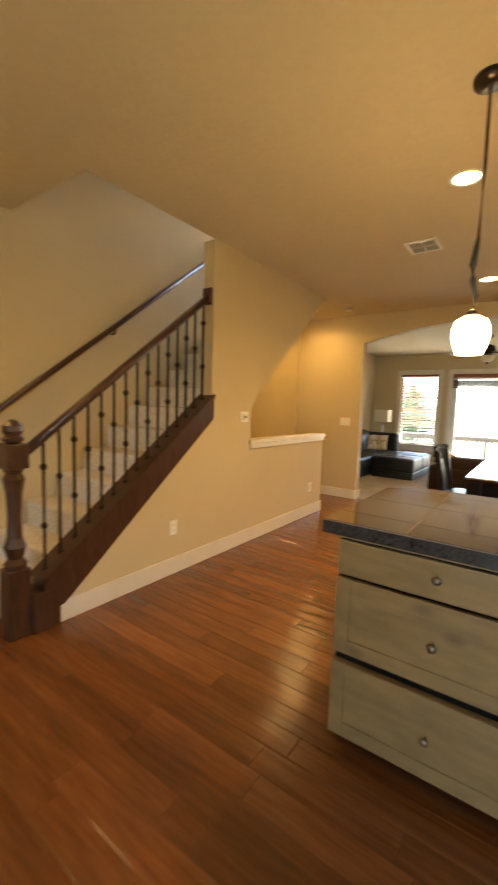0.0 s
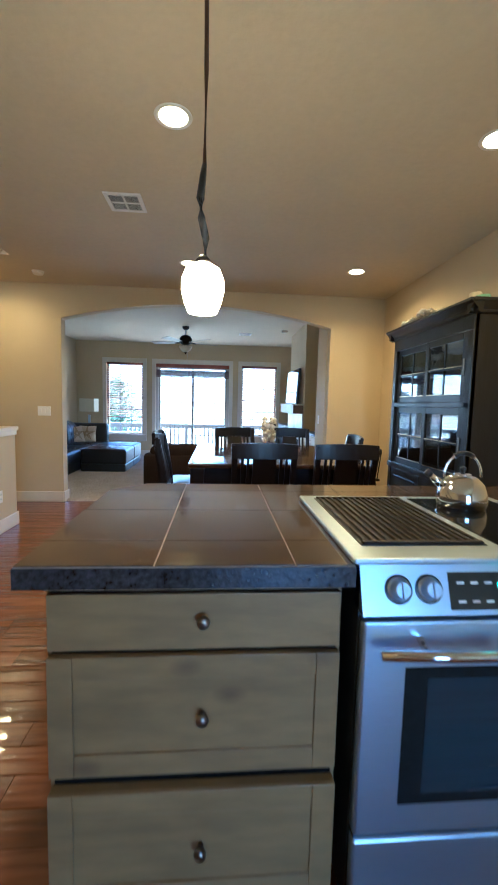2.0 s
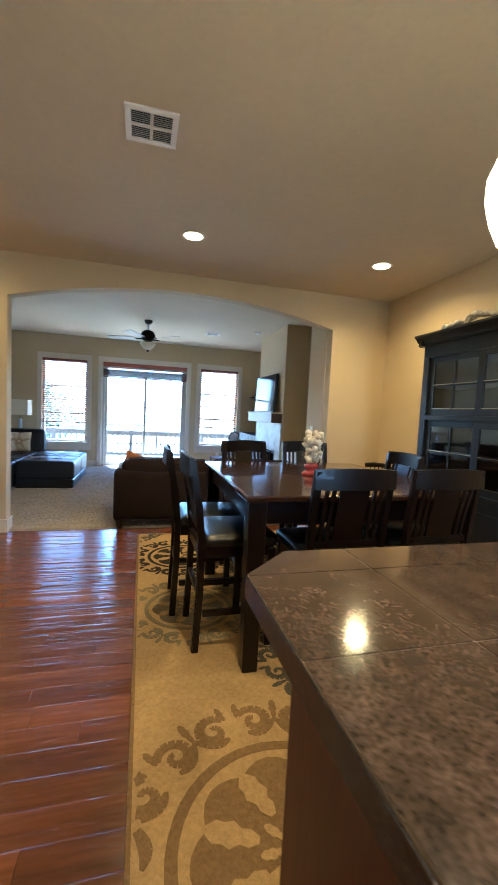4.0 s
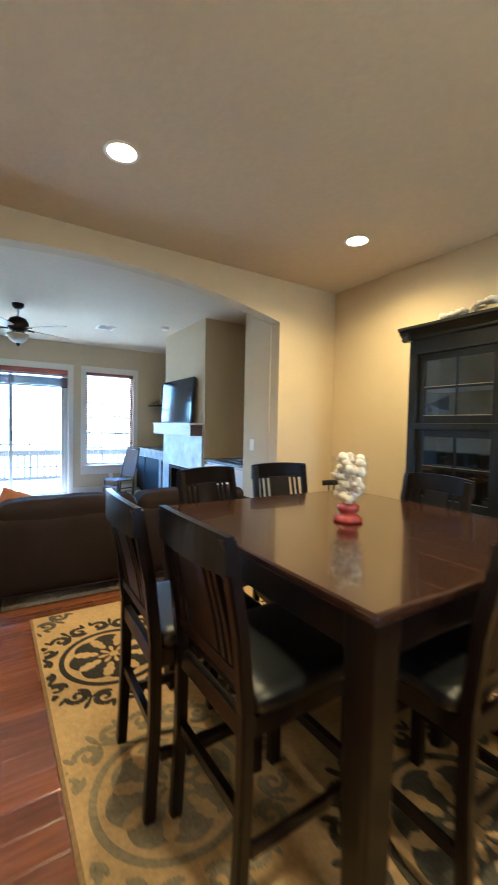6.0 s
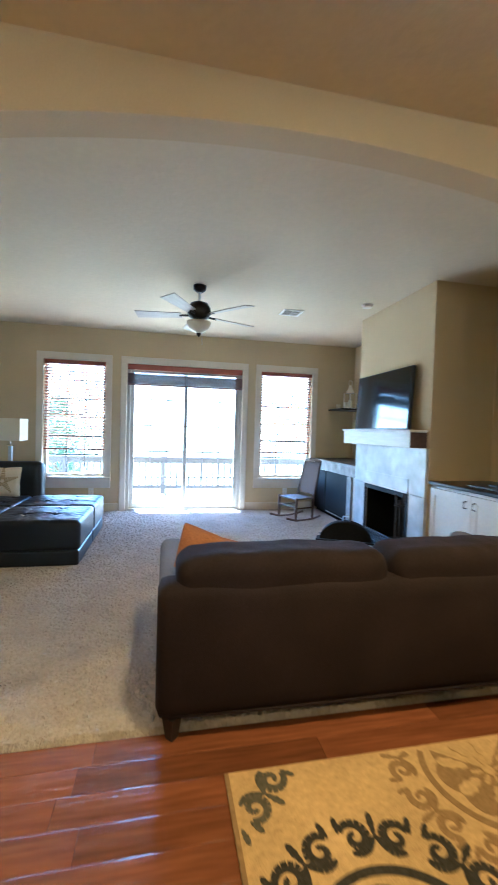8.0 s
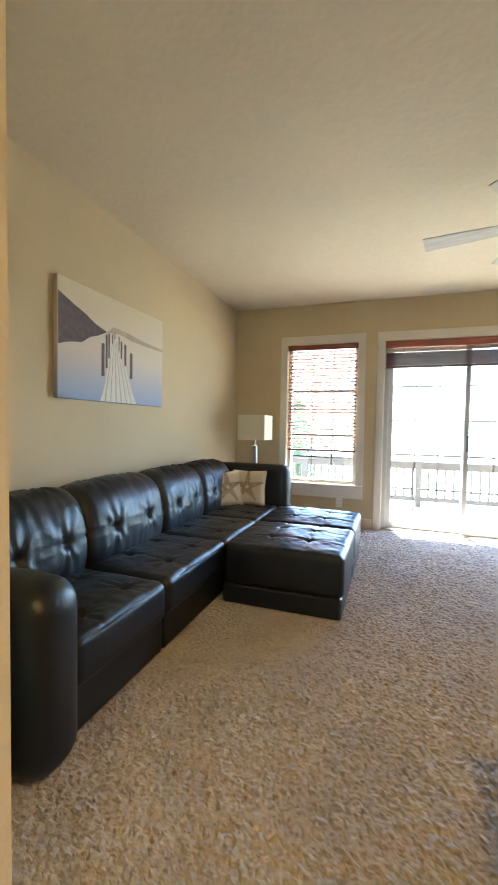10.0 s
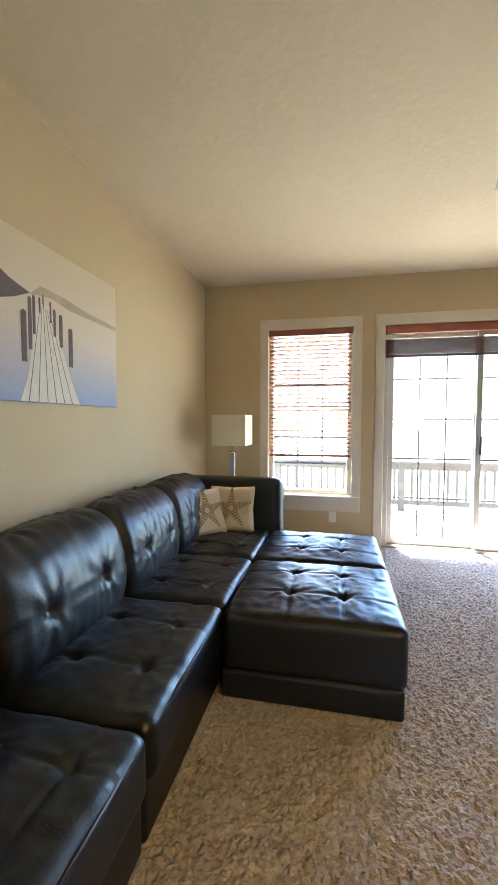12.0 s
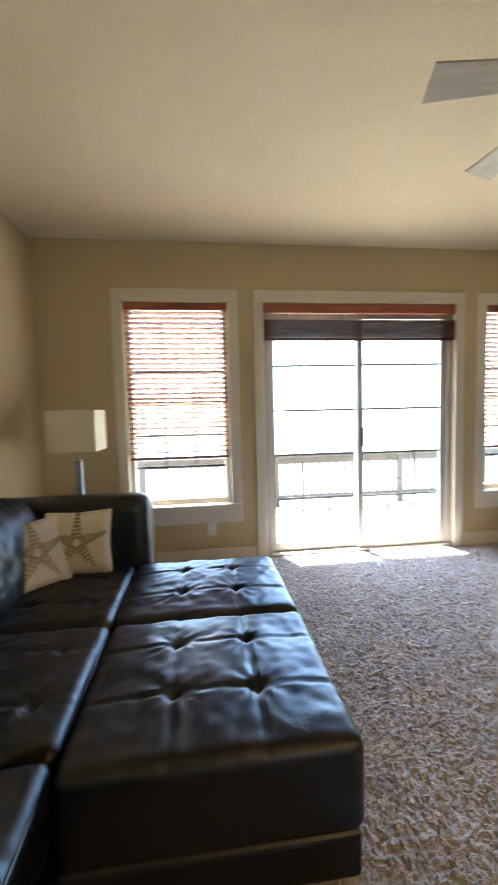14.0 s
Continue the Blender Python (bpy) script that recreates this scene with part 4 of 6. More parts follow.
# ---- dining room ----
# charcoal, grey and tan medallions: centre and size
MEDALLIONS = [(-0.33, 5.70, M_RUGDARK, 1.0), (-0.36, 4.74, M_RUGMIST, 1.0), (0.40, 5.22, M_RUGGREY, 1.0), (1.20, 5.70, M_RUGDARK, 1.0), (0.30, 6.22, M_RUGTAN, 0.9),
              (0.42, 4.06, M_RUGGREY, 1.12), (-0.20, 3.18, M_RUGTAN, 1.4), (0.95, 3.50, M_RUGDARK, 1.1), (1.20, 4.75, M_RUGGREY, 1.0), (-0.86, 6.51, M_RUGGREY, 1.0)]
def rug():
    x0, x1, y0, y1 = -0.70, 1.80, 3.05, 6.38
    e = thing("area_rug", "cream area rug with charcoal, grey and tan scroll medallions", "rug")
    part("rug_field", box(x0, x1, y0, y1, 0.0, 0.008, 0.003), M_RUG, e)
    part("rug_binding", box(x0 - 0.006, x0 + 0.012, y0, y1, 0.0, 0.0085, 0.003), M_RUGTAN, e)
    tier = [0]
    def clip(poly, z0, b):
        # keep pieces whose corners all lie on the rug
        if all(x0 + 0.012 < p[0] < x1 - 0.01 and y0 + 0.01 < p[1] < y1 - 0.012 for p in poly):
            lift = z0 + 0.0012 + 0.00012 * (len(b.verts) // 8 % 9) + 0.0011 * tier[0]
            prism(poly, z0, lift, "z", bm=b)
    def strip(pts, widths, b, z):
        for i in range(len(pts) - 1):
            (xa, ya), (xb, yb) = pts[i], pts[i + 1]
            d = math.hypot(xb - xa, yb - ya) or 1e-6
            nx, ny = -(yb - ya) / d, (xb - xa) / d
            wa, wb = widths[i] / 2, widths[i + 1] / 2
            clip([(xa - nx * wa, ya - ny * wa), (xb - nx * wb, yb - ny * wb), (xb + nx * wb, yb + ny * wb), (xa + nx * wa, ya + ny * wa)], z, b)
    def blob(cx, cy, ang, length, b, z, wide=1.0):
        """An oak-leaf lobe pointing outward."""
        pts = []
        prof = [(0.0, 0.10), (0.18, 0.26), (0.34, 0.22), (0.50, 0.40), (0.66, 0.30), (0.82, 0.34), (1.0, 0.10)]
        for t_, w_ in prof:
            pts.append((t_ * length, w_ * length * 0.62 * wide))
        for t_, w_ in prof[::-1]:
            pts.append((t_ * length, -w_ * length * 0.62 * wide))
        ca, sa = math.cos(ang), math.sin(ang)
        # quads between the two sides
        n = len(prof)
        for i in range(n - 1):
            q = [pts[i], pts[i + 1], pts[2 * n - 2 - i], pts[2 * n - 1 - i]]
            clip([(cx + p[0] * ca - p[1] * sa, cy + p[0] * sa + p[1] * ca) for p in q][::-1], z, b)
    def disc(cx, cy, r, b, z, n=28, r0=0.0):
        for i in range(n):
            a, c = 2 * math.pi * i / n, 2 * math.pi * (i + 1) / n
            if r0:
                clip([(cx + r0 * math.cos(a), cy + r0 * math.sin(a)), (cx + r * math.cos(a), cy + r * math.sin(a)), (cx + r * math.cos(c), cy + r * math.sin(c)), (cx + r0 * math.cos(c), cy + r0 * math.sin(c))], z, b)
            else:
                clip([(cx, cy), (cx + r * math.cos(a), cy + r * math.sin(a)), (cx + r * math.cos(c), cy + r * math.sin(c))], z, b)
    def medallion(cx, cy, m, light, s=1.0):
        z = 0.0085
        b = bmesh.new()
        disc(cx, cy, 0.285 * s, b, z, 44, 0.258 * s)
        # scalloped dark flower
        k = 48
        for i in range(k):
            a, c = 2 * math.pi * i / k, 2 * math.pi * (i + 1) / k
            ra, rc = (0.205 + 0.030 * abs(math.cos(4 * q)) * 1.0 for q in (a, c))
            clip([(cx, cy), (cx + ra * s * math.cos(a), cy + ra * s * math.sin(a)), (cx + rc * s * math.cos(c), cy + rc * s * math.sin(c))], z, b)
        # ring of paired scrolls with pointed leaves between
        for i in range(9):
            a0 = 2 * math.pi * i / 9
            for sg in (1, -1):
                pts, ws = [], []
                for t_ in range(18):
                    f = t_ / 17
                    th = -1.2 + f * 7.4
                    rr = 0.052 * (1 - 0.80 * f)
                    lx, ly = 0.366 + rr * math.cos(th), sg * (0.064 - rr * math.sin(th))
                    pts.append((cx + s * (lx * math.cos(a0) - ly * math.sin(a0)), cy + s * (lx * math.sin(a0) + ly * math.cos(a0))))
                    ws.append(s * (0.022 + 0.012 * math.sin(math.pi * min(1, f * 1.3))) * (1 - 0.25 * f))
                strip(pts, ws, b, z)
                pts, ws = [], []
                for t_ in range(8):
                    f = t_ / 7
                    lx, ly = 0.318 + 0.055 * f - 0.02 * math.sin(3.1 * f), sg * (0.085 - 0.085 * f)
                    pts.append((cx + s * (lx * math.cos(a0) - ly * math.sin(a0)), cy + s * (lx * math.sin(a0) + ly * math.cos(a0))))
                    ws.append(s * (0.010 + 0.020 * math.sin(math.pi * f)))
                strip(pts, ws, b, z)
            blob(cx + 0.375 * s * math.cos(a0), cy + 0.375 * s * math.sin(a0), a0, 0.075 * s, b, z, 0.7)
            a1 = a0 + math.pi / 9
            for da in (-0.05, 0.05):
                blob(cx + 0.395 * s * math.cos(a1 + da), cy + 0.395 * s * math.sin(a1 + da), a1 + da * 4, 0.055 * s, b, z, 0.8)
        part("medallion", b, m, e)
        b = bmesh.new()
        z2 = z + 0.0012
        tier[0] += 1
        for i in range(8):
            a = 2 * math.pi * (i + 0.5) / 8
            blob(cx + 0.085 * s * math.cos(a), cy + 0.085 * s * math.sin(a), a, 0.125 * s, b, z2, 1.0)
            blob(cx + 0.030 * s * math.cos(a + 0.39), cy + 0.030 * s * math.sin(a + 0.39), a + 0.39, 0.055 * s, b, z2, 0.9)
        disc(cx, cy, 0.026 * s, b, z2, 14)
        part("medallion_petals", b, light, e)
        tier[0] = 0
    for cx, cy, m, sc in MEDALLIONS:
        medallion(cx, cy, m, M_RUG, sc)
rug()

def dining_table():
    x0, x1, y0, y1, h = -0.20, 1.11, 3.98, 5.34, 0.91
    e = thing("dining_table", "square counter-height espresso wood dining table, glossy top", "table")
    top = box(x0, x1, y0, y1, h - 0.032, h, 0.010, 3)
    part("tabletop", top, M_TABLEWOOD, e)
    i = 0.05
    for a in ((x0 + i, x1 - i, y0 + i, y0 + i + 0.022), (x0 + i, x1 - i, y1 - i - 0.022, y1 - i), (x0 + i, x0 + i + 0.022, y0 + i + 0.03, y1 - i - 0.03), (x1 - i - 0.022, x1 - i, y0 + i + 0.03, y1 - i - 0.03)):
        part("apron", box(*a, h - 0.15, h - 0.032, 0.003), M_CHAIRWOOD, e)
    s = 0.095
    for xx in (x0 + 0.015, x1 - 0.015 - s):
        for yy in (y0 + 0.015, y1 - 0.015 - s):
            leg = box(xx, xx + s, yy, yy + s, 0.009, h - 0.033, 0.006)
            for v in leg.verts:
                if v.co.z < 0.3:
                    v.co.x = xx + s / 2 + (v.co.x - xx - s / 2) * 0.82
                    v.co.y = yy + s / 2 + (v.co.y - yy - s / 2) * 0.82
            part("leg", leg, M_CHAIRWOOD, e)
dining_table()

def dining_chair():
    """Faces +y; the back legs stand at y = 0."""
    e = thing("dining_chair", "counter-height espresso wood chair with black padded seat and slatted back", "chair", group="chairs round the table")
    w, d, sh, H = 0.43, 0.42, 0.60, 1.06
    for sx in (-1, 1):
        x = sx * (w / 2 - 0.02)
        pts = [(x, -0.015, 0.009), (x, 0.0, 0.35), (x, 0.0, sh), (x, -0.02, 0.80), (x, -0.065, H - 0.01)]
        b = bmesh.new()
        rings = []
        for px, py, pz in pts:
            rings.append([b.verts.new((px + a * 0.019, py + c * 0.019, pz)) for a, c in ((-1, -1), (1, -1), (1, 1), (-1, 1))])
        for lo, hi in zip(rings, rings[1:]):
            for k in range(4):
                b.faces.new((lo[k], lo[(k + 1) % 4], hi[(k + 1) % 4], hi[k]))
        b.faces.new(rings[0][::-1])
        b.faces.new(rings[-1])
        bmesh.ops.bevel(b, geom=[q for q in b.edges if abs(q.verts[0].co.z - q.verts[1].co.z) > 0.02], offset=0.005, segments=2, affect="EDGES")
        part("leg", b, M_CHAIRWOOD, e)
        part("leg", box(x - 0.021, x + 0.021, d - 0.045, d - 0.003, 0.009, sh - 0.03, 0.005), M_CHAIRWOOD, e)
        part("stretcher", box(x - 0.011, x + 0.011, 0.02, d - 0.045, 0.20, 0.235, 0.003), M_CHAIRWOOD, e)
        part("seat_rail", box(x - 0.012, x + 0.012, 0.02, d - 0.045, sh - 0.075, sh - 0.015, 0.003), M_CHAIRWOOD, e)
    xi = w / 2 - 0.042
    part("stretcher", box(-xi, xi, d - 0.036, d - 0.012, 0.27, 0.31, 0.003), M_CHAIRWOOD, e)
    part("stretcher", box(-xi, xi, -0.012, 0.012, 0.30, 0.335, 0.003), M_CHAIRWOOD, e)
    part("seat_rail", box(-xi, xi, d - 0.036, d - 0.010, sh - 0.075, sh - 0.015, 0.003), M_CHAIRWOOD, e)
    part("seat_rail", box(-xi, xi, -0.013, 0.013, sh - 0.075, sh - 0.015, 0.003), M_CHAIRWOOD, e)
    part("seat", cushion(w + 0.02, d - 0.005, 0.062, 0.026, 16, lambda x, y, z, u, v, q: (x, y, z + (0.014 * (1 - u * u) * (1 - v * v) if q > 0 else 0)), (0, d / 2 + 0.015, sh + 0.012)), M_SEAT, e, "black padded leather seat", smooth=True)
    # back
    def by(z):
        return -0.02 - 0.045 * (z - 0.80) / (H - 0.81) if z > 0.8 else -0.02 * (z - sh) / (0.8 - sh)
    b = bmesh.new()
    nseg = 10
    rings = []
    for k in range(nseg + 1):
        x = -w / 2 + w * k / nseg
        bow = -0.022 * (1 - (2 * k / nseg - 1) ** 2)
        rise = 0.010 * (1 - (2 * k / nseg - 1) ** 2)
        rings.append([b.verts.new((x, by(H) + bow + c, z)) for c, z in ((-0.013, H - 0.095), (0.013, H - 0.095), (0.011, H + rise), (-0.011, H + rise))])
    for lo, hi in zip(rings, rings[1:]):
        for k in range(4):
            b.faces.new((lo[k], hi[k], hi[(k + 1) % 4], lo[(k + 1) % 4]))
    b.faces.new(rings[0])
    b.faces.new(rings[-1][::-1])
    bmesh.ops.recalc_face_normals(b, faces=b.faces[:])
    part("top_rail", b, M_CHAIRWOOD, e)
    part("lower_rail", box(-xi, xi, by(0.68) - 0.012, by(0.68) + 0.012, 0.665, 0.70, 0.003), M_CHAIRWOOD, e)
    def slat(xc, ww):
        b = bmesh.new()
        rings = []
        for k in range(6):
            z = 0.70 + (H - 0.085 - 0.70) * k / 5
            bow = -0.020 * k / 5
            rings.append([b.verts.new((xc + a * ww / 2, by(z) + bow + c, z)) for a, c in ((-1, -0.007), (1, -0.007), (1, 0.007), (-1, 0.007))])
        for lo, hi in zip(rings, rings[1:]):
            for k in range(4):
                b.faces.new((lo[k], lo[(k + 1) % 4], hi[(k + 1) % 4], hi[k]))
        b.faces.new(rings[0][::-1])
        b.faces.new(rings[-1])
        return b
    part("splat", slat(0, 0.155), M_CHAIRWOOD, e)
    for xc in (-0.145, -0.108, 0.108, 0.145):
        part("slat", slat(xc, 0.017), M_CHAIRWOOD, e)
    return e
ch = dining_chair()
ch.matrix_basis = pose(-0.375, 4.43, 0, 0, 0, -89)
for x, y, a in ((-0.455, 4.845, -92), (0.305, 3.935, 0), (0.857, 3.955, 1), (0.19, 5.50, 194), (0.775, 5.59, 175), (1.135, 4.745, 86)):
    copy_thing(ch, pose(x, y, 0, 0, 0, a))

def spindle_chair():
    """A small bow-backed chair; faces -x."""
    e = thing("spindle_chair", "small dark wooden spindle-back chair in the dining corner", "chair", (1.78, 6.17, 0.0), 100)
    part("seat", cushion(0.36, 0.36, 0.035, 0.015, 14, None, (0, 0.0, 0.43)), M_CHAIRWOOD, e, smooth=True)
    for sx in (-1, 1):
        for sy in (-1, 1):
            part("leg", tube([(sx * 0.13, sy * 0.13, 0.42), (sx * 0.155, sy * 0.155, 0.2), (sx * 0.17, sy * 0.17, 0.0)], [0.014, 0.019, 0.012], 10), M_CHAIRWOOD, e, smooth=True)
        part("stretcher", tube([(sx * 0.155, -0.15, 0.19), (sx * 0.155, 0.15, 0.19)], 0.010, 8), M_CHAIRWOOD, e)
    part("cross_stretcher", tube([(-0.155, 0, 0.19), (0.155, 0, 0.19)], 0.010, 8), M_CHAIRWOOD, e)
    part("top_rail", tube([(-0.21, -0.14, 0.765), (-0.12, -0.20, 0.78), (0, -0.22, 0.785), (0.12, -0.20, 0.78), (0.21, -0.14, 0.765)], 0.017, 10, flat=1.6), M_CHAIRWOOD, e, smooth=True)
    for k in range(7):
        x = -0.15 + 0.05 * k
        part("spindle", tube([(x * 0.95, -0.155, 0.44), (x * 1.08, -0.18 - 0.03 * (1 - (x / 0.16) ** 2), 0.77)], 0.0075, 8), M_CHAIRWOOD, e)
spindle_chair()

def shell_vase():
    e = thing("shell_vase", "clear glass vase of pale sea shells on a red foot", "vase", (0.42, 4.66, 0.91))
    part("foot", lathe([(0.062, 0), (0.064, 0.012), (0.050, 0.024), (0.034, 0.034), (0.046, 0.050), (0.050, 0.066), (0.034, 0.080)], 24), M_RED, e, "turned red ceramic foot", smooth=True)
    g = part("glass", lathe([(0.030, 0.081), (0.062, 0.095), (0.074, 0.13), (0.076, 0.20), (0.080, 0.285)], 28, caps=False), M_GLASS, e, smooth=True)
    g.visible_shadow = False
    rng = random.Random(5)
    for k in range(46):
        a, z = rng.uniform(0, 6.28), 0.105 + 0.185 * k / 46
        r = 0.056 * math.sqrt(rng.random())
        s = rng.uniform(0.015, 0.026)
        b = lathe([(0.15 * s, -s), (0.8 * s, -0.5 * s), (s, 0), (0.55 * s, 0.6 * s), (0.1 * s, 1.3 * s)], 8)
        o = part("shell", b, M_SHELL, e, smooth=True)
        o.matrix_basis = pose(r * math.cos(a), r * math.sin(a), z, rng.uniform(0, 180), rng.uniform(0, 180), rng.uniform(0, 360))
shell_vase()

def hutch():
    e = thing("china_hutch", "tall black wooden china hutch with glass sliding doors", "hutch")
    xf, xb, y0, y1, H = 1.80, 2.165, 4.07, 5.38, 2.02
    part("side_panel", box(xf, xb, y0, y0 + 0.03, 0.0, H, 0.003), M_HUTCH, e)
    part("side_panel", box(xf, xb, y1 - 0.03, y1, 0.0, H, 0.003), M_HUTCH, e)
    part("back_panel", box(xb - 0.02, xb, y0 + 0.03, y1 - 0.03, 0.0, H), M_HUTCH, e)
    for z in (0.0, 0.74, 1.02, 1.33, 1.62, H - 0.03):
        part("shelf", box(xf + 0.04, xb - 0.02, y0 + 0.03, y1 - 0.03, z, z + 0.022), M_HUTCH, e)
    part("base_skirt", box(xf - 0.02, xf + 0.012, y0 - 0.012, y1 + 0.012, 0, 0.11, 0.006), M_HUTCH, e)
    part("waist_rail", box(xf - 0.022, xf + 0.02, y0 - 0.006, y1 + 0.006, 0.715, 0.765, 0.006), M_HUTCH, e)
    part("mid_rail", box(xf - 0.008, xf + 0.03, y0, y1, 1.325, 1.37, 0.004), M_HUTCH, e)
    part("frieze", box(xf - 0.008, xf + 0.03, y0, y1, 1.885, H, 0.003), M_HUTCH, e)
    for ya, yb in ((y0, y0 + 0.07), (y1 - 0.07, y1)):
        part("stile", box(xf - 0.008, xf + 0.03, ya, yb, 0.11, 1.885, 0.003), M_HUTCH, e)
    # stepped crown moulding
    prof = [(0.0, H - 0.03), (0.02, H - 0.02), (0.02, H), (0.035, H + 0.012), (0.062, H + 0.045), (0.072, H + 0.05), (0.072, H + 0.068), (-0.02, H + 0.068), (-0.02, H - 0.03)]
    cr = prism([(-p[0] + xf - 0.008, p[1]) for p in prof], y0 - 0.06, y1 + 0.06, "y")
    part("crown_front", cr, M_HUTCH, e)
    part("crown_side", prism([(y0 - p[0], p[1]) for p in prof], xf - 0.06, xb, "x"), M_HUTCH, e)
    part("crown_side", prism([(y1 + p[0], p[1]) for p in prof], xf - 0.06, xb, "x"), M_HUTCH, e)
    part("top_board", box(xf - 0.04, xb, y0 - 0.04, y1 + 0.04, H + 0.05, H + 0.066), M_HUTCH, e)
    ym = (y0 + y1) / 2
    def glass_door(ya, yb, za, zb, xd):
        s = 0.055
        d = part("glass_door", box(xd, xd + 0.02, ya, ya + s, za, zb, 0.003), M_HUTCH, e)
        for a in (box(xd, xd + 0.02, yb - s, yb, za, zb, 0.003), box(xd, xd + 0.02, ya + s, yb - s, za, za + s, 0.003), box(xd, xd + 0.02, ya + s, yb - s, zb - s, zb, 0.003)):
            part("door_rail", a, M_HUTCH, d)
        my, mz = (ya + yb) / 2, (za + zb) / 2
        part("muntin", box(xd + 0.004, xd + 0.016, my - 0.008, my + 0.008, za + s, zb - s), M_HUTCH, d)
        part("muntin", box(xd + 0.0045, xd + 0.0155, ya + s, yb - s, mz - 0.008, mz + 0.008), M_HUTCH, d)
        for yy0, yy1 in ((ya + s, my - 0.008), (my + 0.008, yb - s)):
            for zz0, zz1 in ((za + s, mz - 0.008), (mz + 0.008, zb - s)):
                p = part("pane", box(xd + 0.009, xd + 0.012, yy0, yy1, zz0, zz1), M_HUTCHGLASS, d)
                p.visible_shadow = False
                part("brass_bead", box(xd - 0.001, xd + 0.003, yy0, yy1, zz0, zz0 + 0.005), M_BRASS, d)
        return d
    for za, zb in ((1.37, 1.885), (0.765, 1.325)):
        d1 = glass_door(y0 + 0.07, ym + 0.01, za, zb, xf - 0.006)
        d2 = glass_door(ym - 0.01, y1 - 0.07, za, zb, xf + 0.016)
        part("door_pull", box(xf - 0.016, xf - 0.006, y0 + 0.082, y0 + 0.10, (za + zb) / 2 - 0.06, (za + zb) / 2 + 0.06, 0.003), M_NICKEL, d1)
    for ya, yb in ((y0 + 0.07, ym - 0.002), (ym + 0.002, y1 - 0.07)):
        d = part("panel_door", box(xf - 0.004, xf + 0.018, ya, yb, 0.115, 0.712, 0.003), M_HUTCH, e)
        part("door_panel", box(xf - 0.010, xf - 0.004, ya + 0.07, yb - 0.07, 0.19, 0.64, 0.004), M_HUTCH, d)
        part("door_pull", box(xf - 0.018, xf - 0.004, ya + 0.02, ya + 0.035, 0.38, 0.48, 0.003), M_NICKEL, d)
hutch()

def glass_cup(x, y, z, s, group):
    e = thing("wine_glass", "clear stemmed glass standing in the hutch", "glass", (x, y, z), 0, group)
    g = part("bowl", lathe([(0.028 * s, 0), (0.004 * s, 0.006 * s), (0.004 * s, 0.06 * s), (0.03 * s, 0.085 * s), (0.034 * s, 0.12 * s), (0.027 * s, 0.15 * s)], 14, caps=False), M_GLASS, e, smooth=True)
    g.visible_shadow = False
for k in range(7):
    glass_cup(1.98 + 0.05 * (k % 2), 4.28 + 0.085 * k, 1.642, 1.0, "glasses in the hutch")
for k in range(5):
    glass_cup(1.98, 4.95 + 0.07 * k, 1.642, 0.8, "glasses in the hutch")

for k, (y, r, h, m, lab, cat) in enumerate(((4.36, 0.045, 0.13, M_CANDLE, "thick cream pillar candle on the hutch", "candle"), (4.50, 0.035, 0.09, M_CANDLE, "short cream pillar candle on the hutch", "candle"), (4.27, 0.05, 0.085, M_GREEN, "small green glazed pot on the hutch", "pot"))):
    nm = "pot" if m is M_GREEN else "pillar_candle"
    e = thing(nm, lab, cat, (1.97, y, 2.086))
    if m is M_GREEN:
        part("body", lathe([(r * 0.7, 0), (r, 0.03), (r * 1.05, h), (r * 0.95, h), (r * 0.9, 0.03), (0.01, 0.012)], 20), m, e, smooth=True)
    else:
        part("wax", lathe([(r, 0), (r, h - 0.006), (r - 0.006, h), (r * 0.4, h - 0.01)], 20), m, e, smooth=False)
        part("wick", tube([(0, 0, h - 0.012), (0.003, 0, h + 0.012)], 0.0015, 5), M_BLACK, e)
gar = thing("shell_garland", "pale shell garland lying along the hutch top", "garland", (1.80, 4.80, 2.090))
rng = random.Random(9)
for k in range(34):
    s = rng.uniform(0.018, 0.035)
    o = part("shell", lathe([(0.2 * s, 0), (0.9 * s, 0.3 * s), (s, 0.7 * s), (0.5 * s, 1.2 * s), (0.1 * s, 1.5 * s)], 8), M_SHELL, gar, smooth=True)
    o.matrix_basis = pose(rng.uniform(-0.05, 0.05), -0.30 + 0.60 * k / 34, 0.0 + 0.05 * (1 - abs(k - 17) / 17), rng.uniform(-25, 25), rng.uniform(-25, 25), rng.uniform(0, 360))

